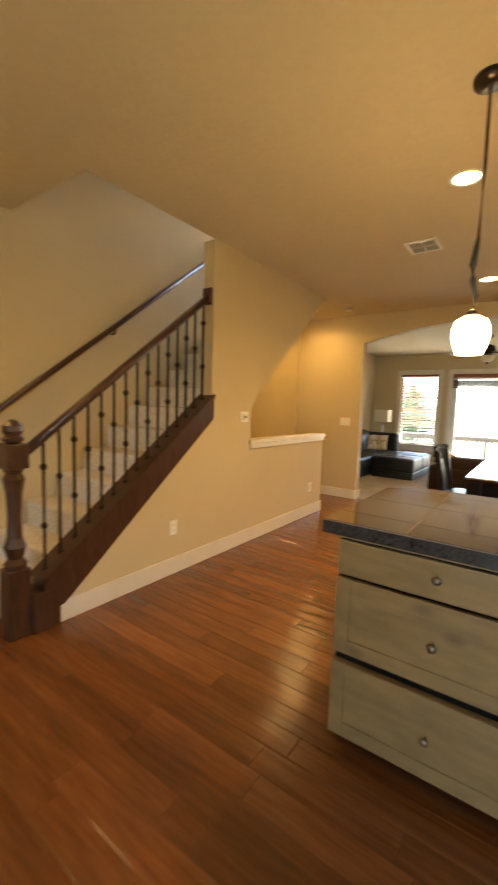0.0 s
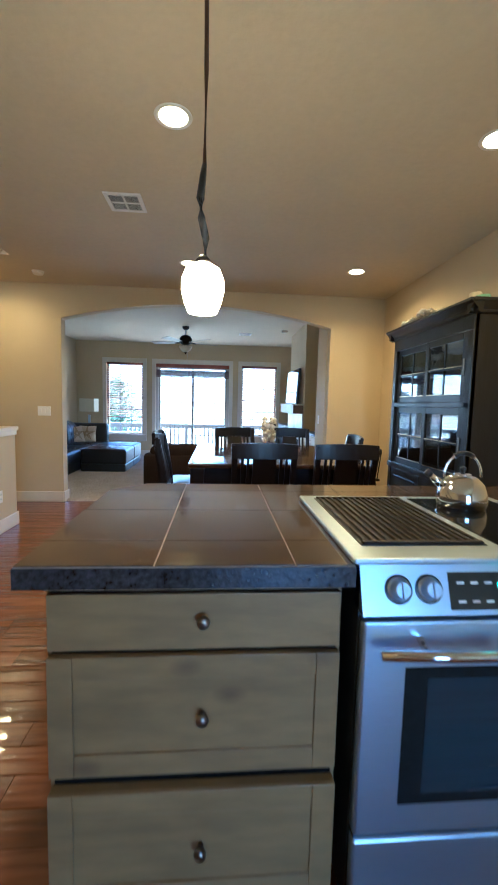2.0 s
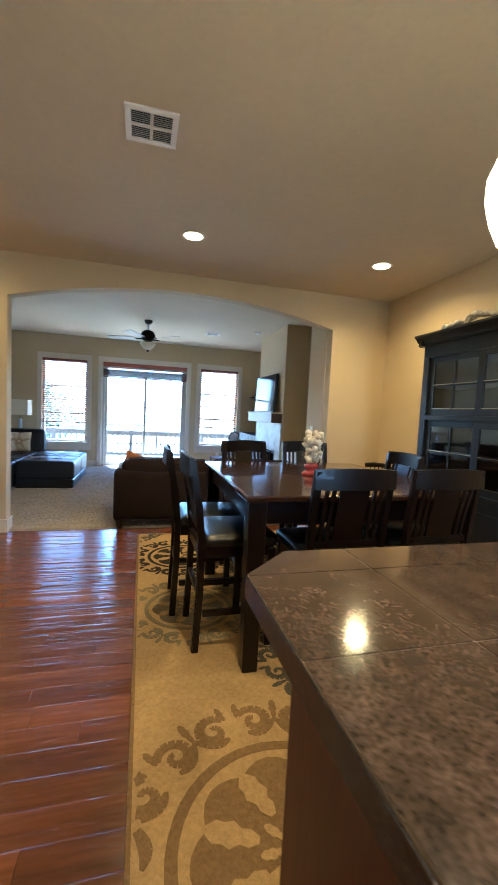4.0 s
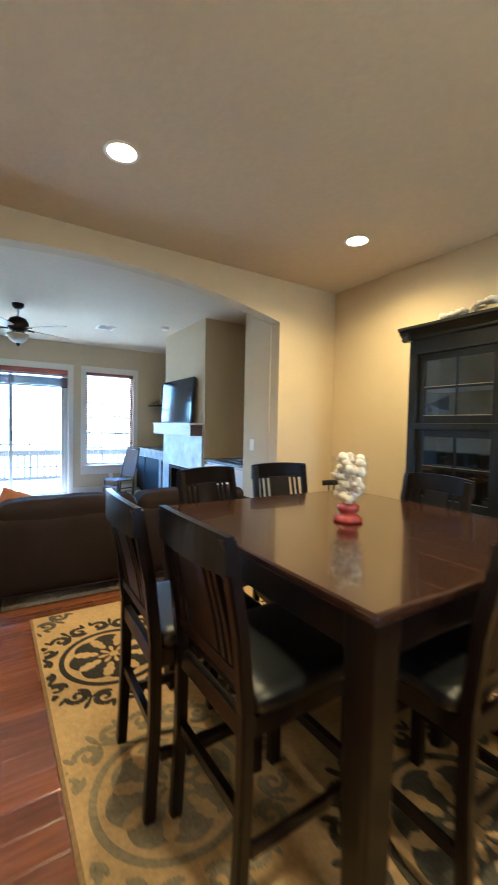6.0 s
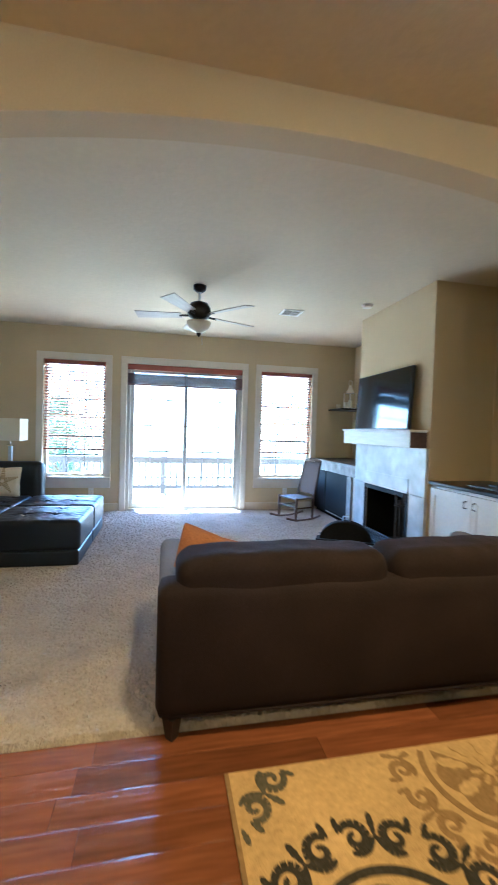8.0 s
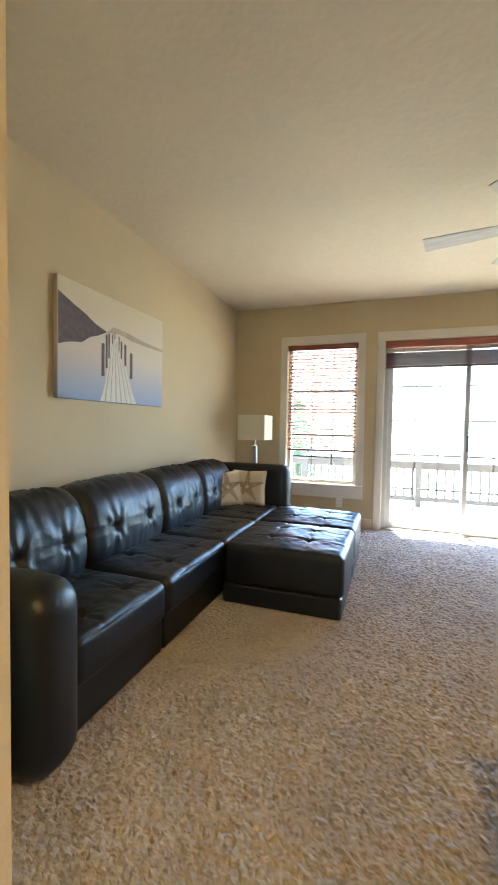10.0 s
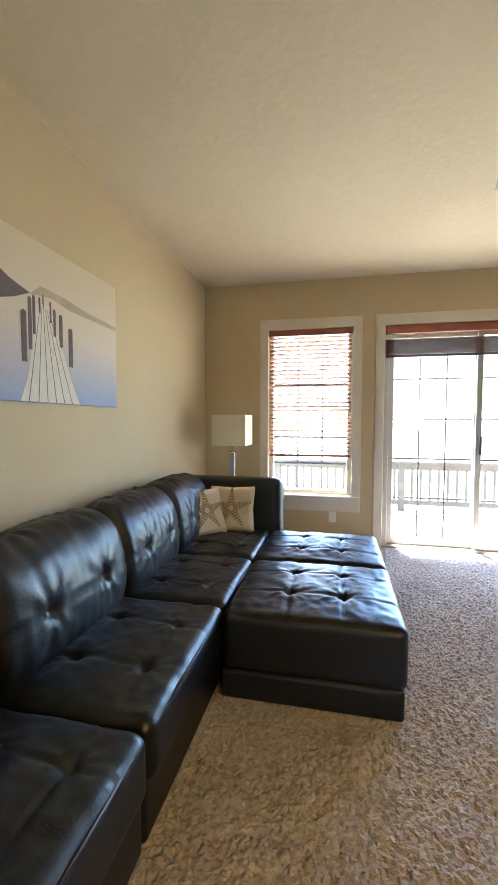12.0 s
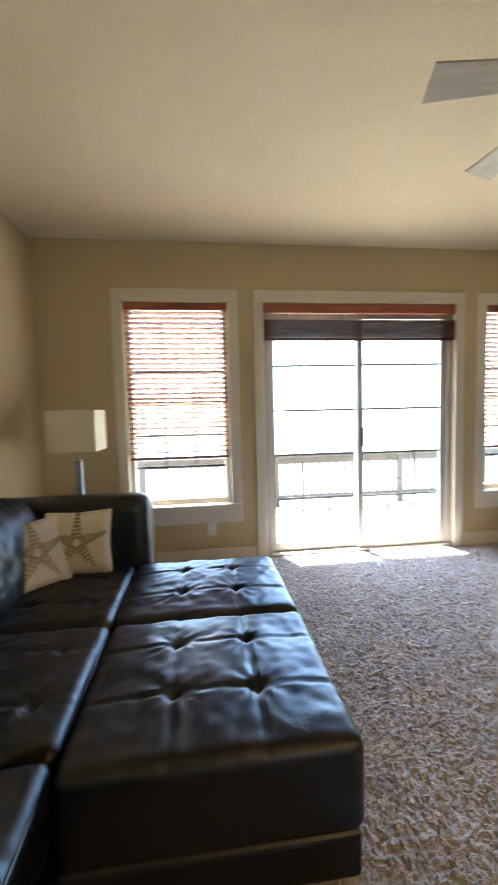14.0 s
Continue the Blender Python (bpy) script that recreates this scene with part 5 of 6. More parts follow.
# ---- living room seating ----
def tuft_fn(tufts, depth, spread, puff, wr=0.004, seed=0.0, axis="z", seams=()):
    """Moves the upper (or front) face of a cushion: a puffed crown, buttoned dimples with radiating folds, seams."""
    def fn(x, y, z, u, v, w):
        a, b_, out = (x, y, w) if axis == "z" else (y, z, u)
        ua, ub = (u, v) if axis == "z" else (v, w)
        if out < 0.2:
            return (x, y, z)
        k = min(1.0, (out - 0.2) / 0.8)
        d = puff * (1 - ua ** 2) * (1 - ub ** 2)
        for ta, tb in tufts:
            da, db = a - ta, b_ - tb
            r2 = da * da + db * db
            d -= depth * math.exp(-r2 / (spread * spread))
            th = math.atan2(db, da)
            d += wr * math.exp(-r2 / (12 * spread * spread)) * (1 - math.exp(-r2 / (spread * spread))) * math.cos(9 * th + 3 * noise.noise(Vector((ta * 7 + seed, tb * 5, th))))
        for sa, along in seams:
            q = (a if along == "b" else b_) - sa
            d -= 0.006 * math.exp(-(q / 0.008) ** 2)
        d += wr * 1.2 * noise.noise(Vector((a * 9 + seed, b_ * 9, seed))) + wr * 0.6 * noise.noise(Vector((a * 24 + seed, b_ * 24, seed)))
        return (x, y, z + k * d) if axis == "z" else (x + k * d, y, z)
    return fn

def back_roll(xw, y0, y1, seed):
    """An overstuffed back: a rounded section swept along y, buttoned twice in front and twice on the crest."""
    prof = [(0.005, 0.26), (0.005, 0.50), (0.005, 0.68), (0.03, 0.79), (0.09, 0.845), (0.16, 0.862), (0.235, 0.845), (0.30, 0.79), (0.34, 0.71), (0.362, 0.61), (0.365, 0.51), (0.345, 0.42), (0.28, 0.37)]
    sec = []
    for i in range(len(prof) - 1):
        p0, p1, p2, p3 = (Vector(prof[max(0, min(len(prof) - 1, i + k))]) for k in (-1, 0, 1, 2))
        for k in range(5):
            f = k / 5
            sec.append(0.5 * (2 * p1 + (p2 - p0) * f + (2 * p0 - 5 * p1 + 4 * p2 - p3) * f * f + (3 * p1 - p0 - 3 * p2 + p3) * f ** 3))
    sec.append(Vector(prof[-1]))
    run = [0.0]
    for a, b_ in zip(sec, sec[1:]):
        run.append(run[-1] + (b_ - a).length)
    def at(z, front):
        return min((abs(q.y - z), r) for q, r in zip(sec, run) if (q.x > 0.2) == front)[1]
    seam, crest = at(0.60, True), at(0.861, False)
    w = y1 - y0
    n = 52
    b = bmesh.new()
    rows = []
    for j in range(n + 1):
        v = 2 * j / n - 1
        y = y0 + w * j / n
        ring = []
        for i, p in enumerate(sec):
            d = (sec[min(i + 1, len(sec) - 1)] - sec[max(i - 1, 0)]).normalized()
            nx, nz = -d.y, d.x
            soft = min(1.0, max(0.0, (run[i] - 0.35) / 0.15)) * min(1.0, (run[-1] - run[i]) / 0.08)
            h = 0.022 * (1 - v ** 4) - 0.022 * abs(v) ** 16
            for line, deep in ((seam, 0.030), (crest, 0.022)):
                q = run[i] - line
                h -= 0.010 * math.exp(-(q / 0.009) ** 2)
                for c in (-0.22, 0.22):
                    r = math.hypot(q, y - (y0 + y1) / 2 - c * w)
                    th = math.atan2(q, y - (y0 + y1) / 2 - c * w)
                    h -= deep * math.exp(-(r / 0.030) ** 2)
                    h += 0.0075 * math.exp(-(r / 0.12) ** 2) * (1 - math.exp(-(r / 0.03) ** 2)) * math.cos(8 * th + 2.5 * noise.noise(Vector((c * 9 + seed, line * 5, th))))
            h += 0.0045 * noise.noise(Vector((y * 26, run[i] * 4, seed))) + 0.005 * noise.noise(Vector((y * 9 + seed, run[i] * 10, seed)))
            h = h * soft - 0.005 * abs(v) ** 16
            ring.append(b.verts.new((xw + p.x + nx * h, y, p.y + nz * h)))
        rows.append(ring)
    for lo, hi in zip(rows, rows[1:]):
        for i in range(len(sec) - 1):
            b.faces.new((lo[i], lo[i + 1], hi[i + 1], hi[i]))
        b.faces.new((lo[-1], lo[0], hi[0], hi[-1]))
    b.faces.new(rows[0][::-1])
    b.faces.new(rows[-1])
    bmesh.ops.recalc_face_normals(b, faces=b.faces[:])
    return b

def sectional():
    e = thing("leather_sectional", "black tufted leather sectional sofa with chaise on carpet", "sofa")
    xw, xs = -3.36, -2.50
    ys = [7.43, 8.08, 8.87, 9.55, 10.24]
    for i in range(4):
        y0, y1 = ys[i], ys[i + 1]
        w = y1 - y0
        part("base", box(xw, xs - 0.025, y0 + 0.004, y1 - 0.004, 0.045, 0.25, 0.02, 3), M_LEATHER, e)
        s = cushion(xs - (xw + 0.20), w - 0.006, 0.205, 0.045, 60, tuft_fn([(-0.08, -0.15), (-0.08, 0.15), (0.19, -0.15), (0.19, 0.15)], 0.028, 0.024, 0.020, 0.005, 3.0 * i, seams=((-0.15, "a"), (0.15, "a"), (0.19, "b"))), ((xw + 0.20 + xs) / 2, (y0 + y1) / 2, 0.325))
        st = part("seat_cushion", s, M_LEATHER, e, smooth=True)
        part("piping", tube([(xs - 0.012, y0 + 0.03, 0.402), (xs - 0.004, (y0 + y1) / 2, 0.407), (xs - 0.012, y1 - 0.03, 0.402)], 0.005, 8), M_STITCH, st, smooth=True)
        part("back_cushion", back_roll(xw, y0 + 0.001, y1 - 0.001, 5.0 * i + 1), M_LEATHER, e, smooth=True)
    # chaise of two blocks
    for k, (y0, y1) in enumerate(((8.785, 9.535), (9.54, 10.24))):
        w = y1 - y0
        part("chaise_base", box(xs + 0.0, -1.695, y0 + 0.01, y1 - 0.004, 0.02, 0.16, 0.018, 3), M_LEATHER, e)
        c = cushion(-1.68 - xs - 0.006, w - 0.004, 0.275, 0.04, 64, tuft_fn([(-0.12, -0.13), (-0.12, 0.14), (0.14, -0.13), (0.14, 0.14)], 0.032, 0.024, 0.026, 0.0055, 11.0 + 4 * k, seams=((0.14, "b"), (-0.13, "a"), (0.14, "a"), (-0.12, "b"))), ((xs - 1.68) / 2, (y0 + y1) / 2, 0.293))
        part("chaise_cushion", c, M_LEATHER, e, smooth=True)
    # near arm and the far arm
    part("arm", cushion(0.92, 0.24, 0.66, 0.10, 28, lambda x, y, z, u, v, w: (x, y, z + 0.008 * noise.noise(Vector((x * 8, y * 8, z * 8)))), (xw + 0.47, 7.305, 0.375)), M_LEATHER, e, smooth=True)
    part("arm", cushion(0.95, 0.22, 0.79, 0.085, 28, lambda x, y, z, u, v, w: (x + 0.006 * noise.noise(Vector((x * 9, y * 9, z * 9))), y, z), (xw + 0.475, 10.37, 0.435)), M_LEATHER, e, smooth=True)
    for x, y in ((-3.28, 7.3), (-2.56, 7.3), (-3.28, 10.38), (-2.56, 10.38), (-1.78, 8.88), (-2.44, 8.88), (-1.78, 10.16)):
        part("foot", lathe([(0.022, 0.0), (0.03, 0.05)], 12, (x, y, 0.005)), M_BLACK, e)
sectional()

def throw_pillow(at, rx, rz, size, m, label, star=False, ry=0):
    e = thing("throw_pillow", label, "pillow", (0, 0, 0))
    e.matrix_basis = pose(*at, rx, ry, rz)
    s = size
    def fn(x, y, z, u, v, w):
        k = (1 - abs(u) ** 2.6) * (1 - abs(v) ** 2.6)
        pinch = 1 - 0.07 * (1 - max(abs(u), abs(v)) * 0 - (abs(u) * abs(v))) * (1 if max(abs(u), abs(v)) > 0.9 else 0)
        return (x * pinch, y * pinch, w * (0.008 + 0.062 * k ** 0.6) + 0.004 * noise.noise(Vector((x * 12, y * 12, at[0]))))
    part("cover", cushion(s, s, 0.12, 0.01, 22, fn), m, e, smooth=True)
    if star:
        b = bmesh.new()
        for k in range(5):
            a = 2 * math.pi * k / 5 + 0.3
            for j in range(7):
                r0, r1 = 0.02 + j * 0.021, 0.02 + j * 0.021 + 0.015
                hw = 0.034 * (1 - j / 8.5)
                zt = 0.073 - 0.9 * (r0 ** 2)
                prism([(r0 * math.cos(a) - hw * math.sin(a), r0 * math.sin(a) + hw * math.cos(a)), (r0 * math.cos(a) + hw * math.sin(a), r0 * math.sin(a) - hw * math.cos(a)), (r1 * math.cos(a) + hw * 0.9 * math.sin(a), r1 * math.sin(a) - hw * 0.9 * math.cos(a)), (r1 * math.cos(a) - hw * 0.9 * math.sin(a), r1 * math.sin(a) + hw * 0.9 * math.cos(a))], zt - 0.012, zt, "z", bm=b)
        part("starfish_print", b, M_STAR, e, "brown starfish print")
throw_pillow((-2.80, 10.16, 0.60), 74, 6, 0.36, M_CREAM, "cream linen throw pillow with brown starfish print on the sofa", True)
throw_pillow((-2.985, 9.98, 0.60), 68, 48, 0.36, M_CREAM, "cream linen throw pillow with brown leaf print on the sofa", True)

def grey_sofa():
    e = thing("fabric_sofa", "brown-grey microfibre sofa seen from behind", "sofa")
    x0, x1, y0, y1 = -0.965, 1.17, 6.555, 7.44
    def sag(x, y, z, u, v, w):
        return (x, y - (0.016 * (1 - w * w) if v < 0 else 0.0) - 0.005 * noise.noise(Vector((x * 5, 0, z * 7))), z + (0.008 * noise.noise(Vector((x * 4, 3, 0))) if w > 0 else 0))
    part("back_frame", cushion(x1 - x0, 0.19, 0.555, 0.04, 48, sag, ((x0 + x1) / 2, y0 + 0.095, 0.3725)), M_SOFADARK, e, "brown back panel", smooth=True)
    part("back_welt", tube([(x0 + 0.03, y0 + 0.012, 0.112), (x0 + 0.5, y0 + 0.002, 0.108), (x1 - 0.5, y0 + 0.002, 0.108), (x1 - 0.03, y0 + 0.012, 0.112)], 0.006, 8), M_SOFADARK, e, smooth=True)
    for a in (x0 + 0.003, x1 - 0.143):
        part("arm", cushion(0.14, y1 - y0 - 0.17, 0.52, 0.05, 28, lambda x, y, z, u, v, w: (x, y, z + 0.006 * noise.noise(Vector((x * 9, y * 7, z * 5)))), (a + 0.07, (y0 + y1) / 2 + 0.085, 0.365)), M_SOFAPALE, e, smooth=True)
    part("seat_deck", box(x0 + 0.145, x1 - 0.145, y0 + 0.19, y1 - 0.03, 0.10, 0.30, 0.02), M_SOFADARK, e)
    xm = 0.085
    for a, b_ in ((x0 + 0.075, xm - 0.004), (xm + 0.004, x1 - 0.075)):
        part("seat_cushion", cushion(b_ - a - 0.08, 0.60, 0.16, 0.05, 20, None, ((a + b_) / 2, y0 + 0.53, 0.38)), M_SOFAPALE, e, smooth=True)
        part("back_cushion", cushion(b_ - a, 0.30, 0.235, 0.08, 52, lambda x, y, z, u, v, w: (x, y, z + 0.014 * (1 - u * u) + 0.010 * noise.noise(Vector((x * 5, y * 6, a))) + 0.004 * noise.noise(Vector((x * 17, y * 15, a)))), ((a + b_) / 2, y0 + 0.16, 0.632)), M_SOFADARK, e, smooth=True)
    for x in (x0 + 0.07, x1 - 0.07):
        for y in (y0 + 0.04, y1 - 0.07):
            part("leg", lathe([(0.026, 0), (0.042, 0.095)], 4, (x, y, 0.005)), M_BLACK, e, "short tapered black leg")
grey_sofa()
throw_pillow((-0.71, 6.90, 0.565), 70, 3, 0.42, M_RUST, "rust orange throw pillow leaning on the sofa back", False, 20)

def square_lamp():
    e = thing("table_lamp", "lamp with square cream shade and brushed steel column", "lamp", (-2.995, 10.93, 0))
    part("base_plate", box(-0.09, 0.09, -0.09, 0.09, 0.006, 0.03, 0.004), M_STEEL, e)
    part("column", box(-0.022, 0.022, -0.022, 0.022, 0.03, 0.99, 0.003), M_STEEL, e, "brushed steel column")
    part("collar", box(-0.035, 0.035, -0.035, 0.035, 0.985, 0.998, 0.003), M_CHROME, e)
    part("stem", tube([(0, 0, 0.998), (0, 0, 1.10)], 0.007, 10), M_CHROME, e)
    s = 0.165
    b = bmesh.new()
    for a in ((-s, s, -s, -s + 0.004), (-s, s, s - 0.004, s), (-s, -s + 0.004, -s + 0.004, s - 0.004), (s - 0.004, s, -s + 0.004, s - 0.004)):
        box(*a, 1.065, 1.36, bm=b)
    part("shade", b, M_SHADE, e, "square cream cloth shade")
    part("shade_ring", box(-s + 0.004, s - 0.004, -0.004, 0.004, 1.33, 1.336), M_CHROME, e)
square_lamp()

def canvas():
    y0, y1, z0, z1 = 8.22, 9.41, 1.385, 2.135
    e = thing("canvas_print", "wide canvas print of a pale pier with posts over misty water", "picture")
    xf = XL + 0.035
    part("canvas", box(XL + 0.001, xf, y0, y1, z0, z1, 0.003), M_PIC, e)
    def face(poly, m, name, lift):
        part(name, prism([(y0 + p[0] * (y1 - y0), z0 + p[1] * (z1 - z0)) for p in poly], xf - 0.001, xf + lift), m, e)
    face([(0.32, 0.004), (0.675, 0.004), (0.62, 0.16), (0.545, 0.42), (0.495, 0.62), (0.42, 0.62), (0.395, 0.42), (0.36, 0.16)], M_PICPIER, "pier_print", 0.0012)
    for k in range(6):
        f = k / 5
        face([(0.36 + 0.26 * f, 0.004), (0.364 + 0.26 * f, 0.004), (0.4585 + 0.05 * (f - 0.5), 0.60), (0.4565 + 0.05 * (f - 0.5), 0.60)], M_PICDARK, "plank_line_print", 0.0016)
    for a, b_, c, d in ((0.332, 0.358, 0.24, 0.55), (0.368, 0.386, 0.32, 0.64), (0.392, 0.406, 0.42, 0.66), (0.425, 0.436, 0.56, 0.66), (0.448, 0.454, 0.60, 0.69), (0.488, 0.498, 0.52, 0.66), (0.508, 0.524, 0.44, 0.62), (0.545, 0.566, 0.38, 0.60), (0.605, 0.632, 0.26, 0.53)):
        face([(a, c), (b_, c), (b_, d - 0.012), ((a + b_) / 2, d), (a, d - 0.012)], M_PICDARK, "post_print", 0.0014)
    face([(0.004, 0.44), (0.06, 0.47), (0.12, 0.49), (0.17, 0.50), (0.24, 0.57), (0.30, 0.60), (0.38, 0.66), (0.28, 0.70), (0.20, 0.76), (0.12, 0.80), (0.004, 0.87)], M_PICDARK, "headland_print", 0.0012)
    face([(0.38, 0.655), (0.50, 0.68), (0.62, 0.65), (0.78, 0.645), (0.995, 0.64), (0.995, 0.67), (0.74, 0.69), (0.58, 0.72), (0.44, 0.73)], M_PICHILL, "far_hill_print", 0.0011)
canvas()

# ---- fireplace wall ----
def fireplace():
    e = thing("fireplace", "slate-tiled fireplace with black firebox and cream wooden mantel", "fireplace")
    xf = 1.49
    y0, y1, oy0, oy1, oz = 8.31, 9.74, 8.58, 9.46, 0.70
    s = 0.29
    # surround of large slabs
    def tile(ya, yb, za, zb):
        part("slab", box(xf - 0.028, xf - 0.002, ya + 0.001, yb - 0.001, za + 0.001, zb - 0.001, 0.002), M_STONE, e)
    tile(y0, oy0, 0.0, oz)
    tile(oy1, y1, 0.0, oz)
    tile(y0, (y0 + y1) / 2 - 0.1, oz, 1.17)
    tile((y0 + y1) / 2 - 0.1, oy1, oz, 1.17)
    tile(oy1, y1, oz, 1.17)
    fb = box(xf + 0.45, xf + 0.50, oy0, oy1, 0, oz)
    part("firebox_back", fb, M_SOOTSHADE, e)
    for ya, yb in ((oy0, oy0 + 0.02), (oy1 - 0.02, oy1)):
        part("firebox_side", box(xf, xf + 0.45, ya, yb, 0, oz), M_SOOTSHADE, e)
    part("firebox_top", box(xf, xf + 0.45, oy0 + 0.02, oy1 - 0.02, oz - 0.02, oz), M_SOOTSHADE, e)
    part("firebox_floor", box(xf - 0.03, xf + 0.45, oy0 + 0.02, oy1 - 0.02, 0.0, 0.03), M_SOOTSHADE, e)
    fr = part("door_frame", box(xf - 0.036, xf - 0.028, oy0 - 0.01, oy1 + 0.01, oz - 0.05, oz + 0.005, 0.002), M_SOOTSHADE, e)
    part("hood_plate", box(xf - 0.034, xf - 0.028, oy0 - 0.01, oy1 + 0.01, oz + 0.006, oz + 0.15, 0.002), M_STONE, e)
    part("hood_lip", box(xf - 0.045, xf - 0.034, oy0 - 0.01, oy1 + 0.01, oz + 0.0, oz + 0.016, 0.003), M_MANTEL, e)
    for k in range(5):
        part("louvre", box(xf - 0.034, xf - 0.012, oy0 + 0.03, oy1 - 0.03, 0.04 + k * 0.028, 0.058 + k * 0.028, 0.003), M_BLACK, e)
    for ya, yb in ((oy0 - 0.01, oy0 + 0.03), (oy1 - 0.03, oy1 + 0.01)):
        part("frame_side", box(xf - 0.036, xf - 0.028, ya, yb, 0.03, oz - 0.05, 0.002), M_SOOTSHADE, fr)
    part("mantel_shelf", box(xf - 0.185, xf, 8.345, 9.78, 1.17, 1.325, 0.006), M_MANTEL, e)
    part("mantel_cap", box(xf - 0.20, xf, 8.33, 9.795, 1.325, 1.345, 0.004), M_MANTEL, e)
    part("mantel_end", box(xf - 0.18, xf - 0.005, 8.338, 8.345, 1.175, 1.32, 0.002), M_MANTELEND, e)
    nh = 4
    for k in range(nh):
        part("hearth_tile", box(xf - 0.50, xf - 0.03, y0 + (y1 - y0) * k / nh + 0.003, y0 + (y1 - y0) * (k + 1) / nh - 0.003, 0.0, 0.028, 0.003), M_HEARTH, e)
fireplace()

def fire_tools():
    e = thing("fire_tools", "black iron fireplace tool stand beside the firebox", "fire tools", (1.33, 8.50, 0.028))
    part("base", lathe([(0.08, 0), (0.075, 0.015), (0.02, 0.025)], 20), M_BLACK, e, smooth=True)
    part("post", tube([(0, 0, 0.02), (0, 0, 0.62)], 0.008, 10), M_IRON, e)
    part("ring", tube([(0.05 * math.cos(a), 0.05 * math.sin(a), 0.57) for a in [2 * math.pi * k / 16 for k in range(17)]], 0.005, 8), M_IRON, e)
    for k in range(4):
        a = math.pi / 2 * k + 0.4
        x, y = 0.05 * math.cos(a), 0.05 * math.sin(a)
        t_ = part("tool", tube([(x, y, 0.10), (x, y, 0.60), (x * 1.1, y * 1.1, 0.68)], [0.012 if k % 2 else 0.005, 0.005, 0.009], 8), M_IRON, e)
fire_tools()

def log_hod():
    e = thing("log_hod", "black half-round metal log carrier on the hearth", "log carrier", (1.10, 9.20, 0.03), -26)
    b = bmesh.new()
    n = 20
    rows = []
    for j, (yy, sc) in enumerate(((-0.06, 0.96), (-0.05, 1.0), (0.05, 1.0), (0.06, 0.96))):
        rows.append([b.verts.new((0.29 * sc * math.cos(math.pi * k / n), yy, 0.045 + 0.215 * sc * math.sin(math.pi * k / n))) for k in range(n + 1)])
    for lo, hi in zip(rows, rows[1:]):
        for k in range(n):
            b.faces.new((lo[k], lo[k + 1], hi[k + 1], hi[k]))
    b.faces.new(rows[0][::-1])
    b.faces.new(rows[-1])
    bmesh.ops.recalc_face_normals(b, faces=b.faces[:])
    part("hood", b, M_SOOTSHADE, e, smooth=False)
    part("rim", box(-0.33, 0.31, -0.10, 0.08, 0.03, 0.05, 0.006), M_SOOTSHADE, e)
    for x in (-0.2, 0.2):
        for y in (-0.07, 0.06):
            part("foot", lathe([(0.014, 0), (0.018, 0.03)], 10, (x, y, 0)), M_SOOTSHADE, e)
    part("handle", tube([(-0.04, 0, 0.255), (-0.03, 0, 0.31), (0.03, 0, 0.31), (0.04, 0, 0.255)], 0.009, 10), M_STEEL, e, "steel carrying handle", smooth=True)
log_hod()

def television():
    e = thing("television", "large flat black television tilted on the chimney breast", "television", (1.415, 9.08, 1.665))
    e.matrix_basis = pose(1.415, 9.08, 1.665, 0, 3, 0)
    part("screen_body", box(-0.012, 0.03, -0.565, 0.565, -0.32, 0.32, 0.006), M_BLACK, e)
    part("screen", box(-0.0145, -0.0115, -0.553, 0.553, -0.305, 0.309), M_TV, e, "dark glossy screen")
    part("wall_mount", box(0.03, 0.078, -0.2, 0.2, -0.15, 0.15, 0.004), M_BLACK, e)
television()

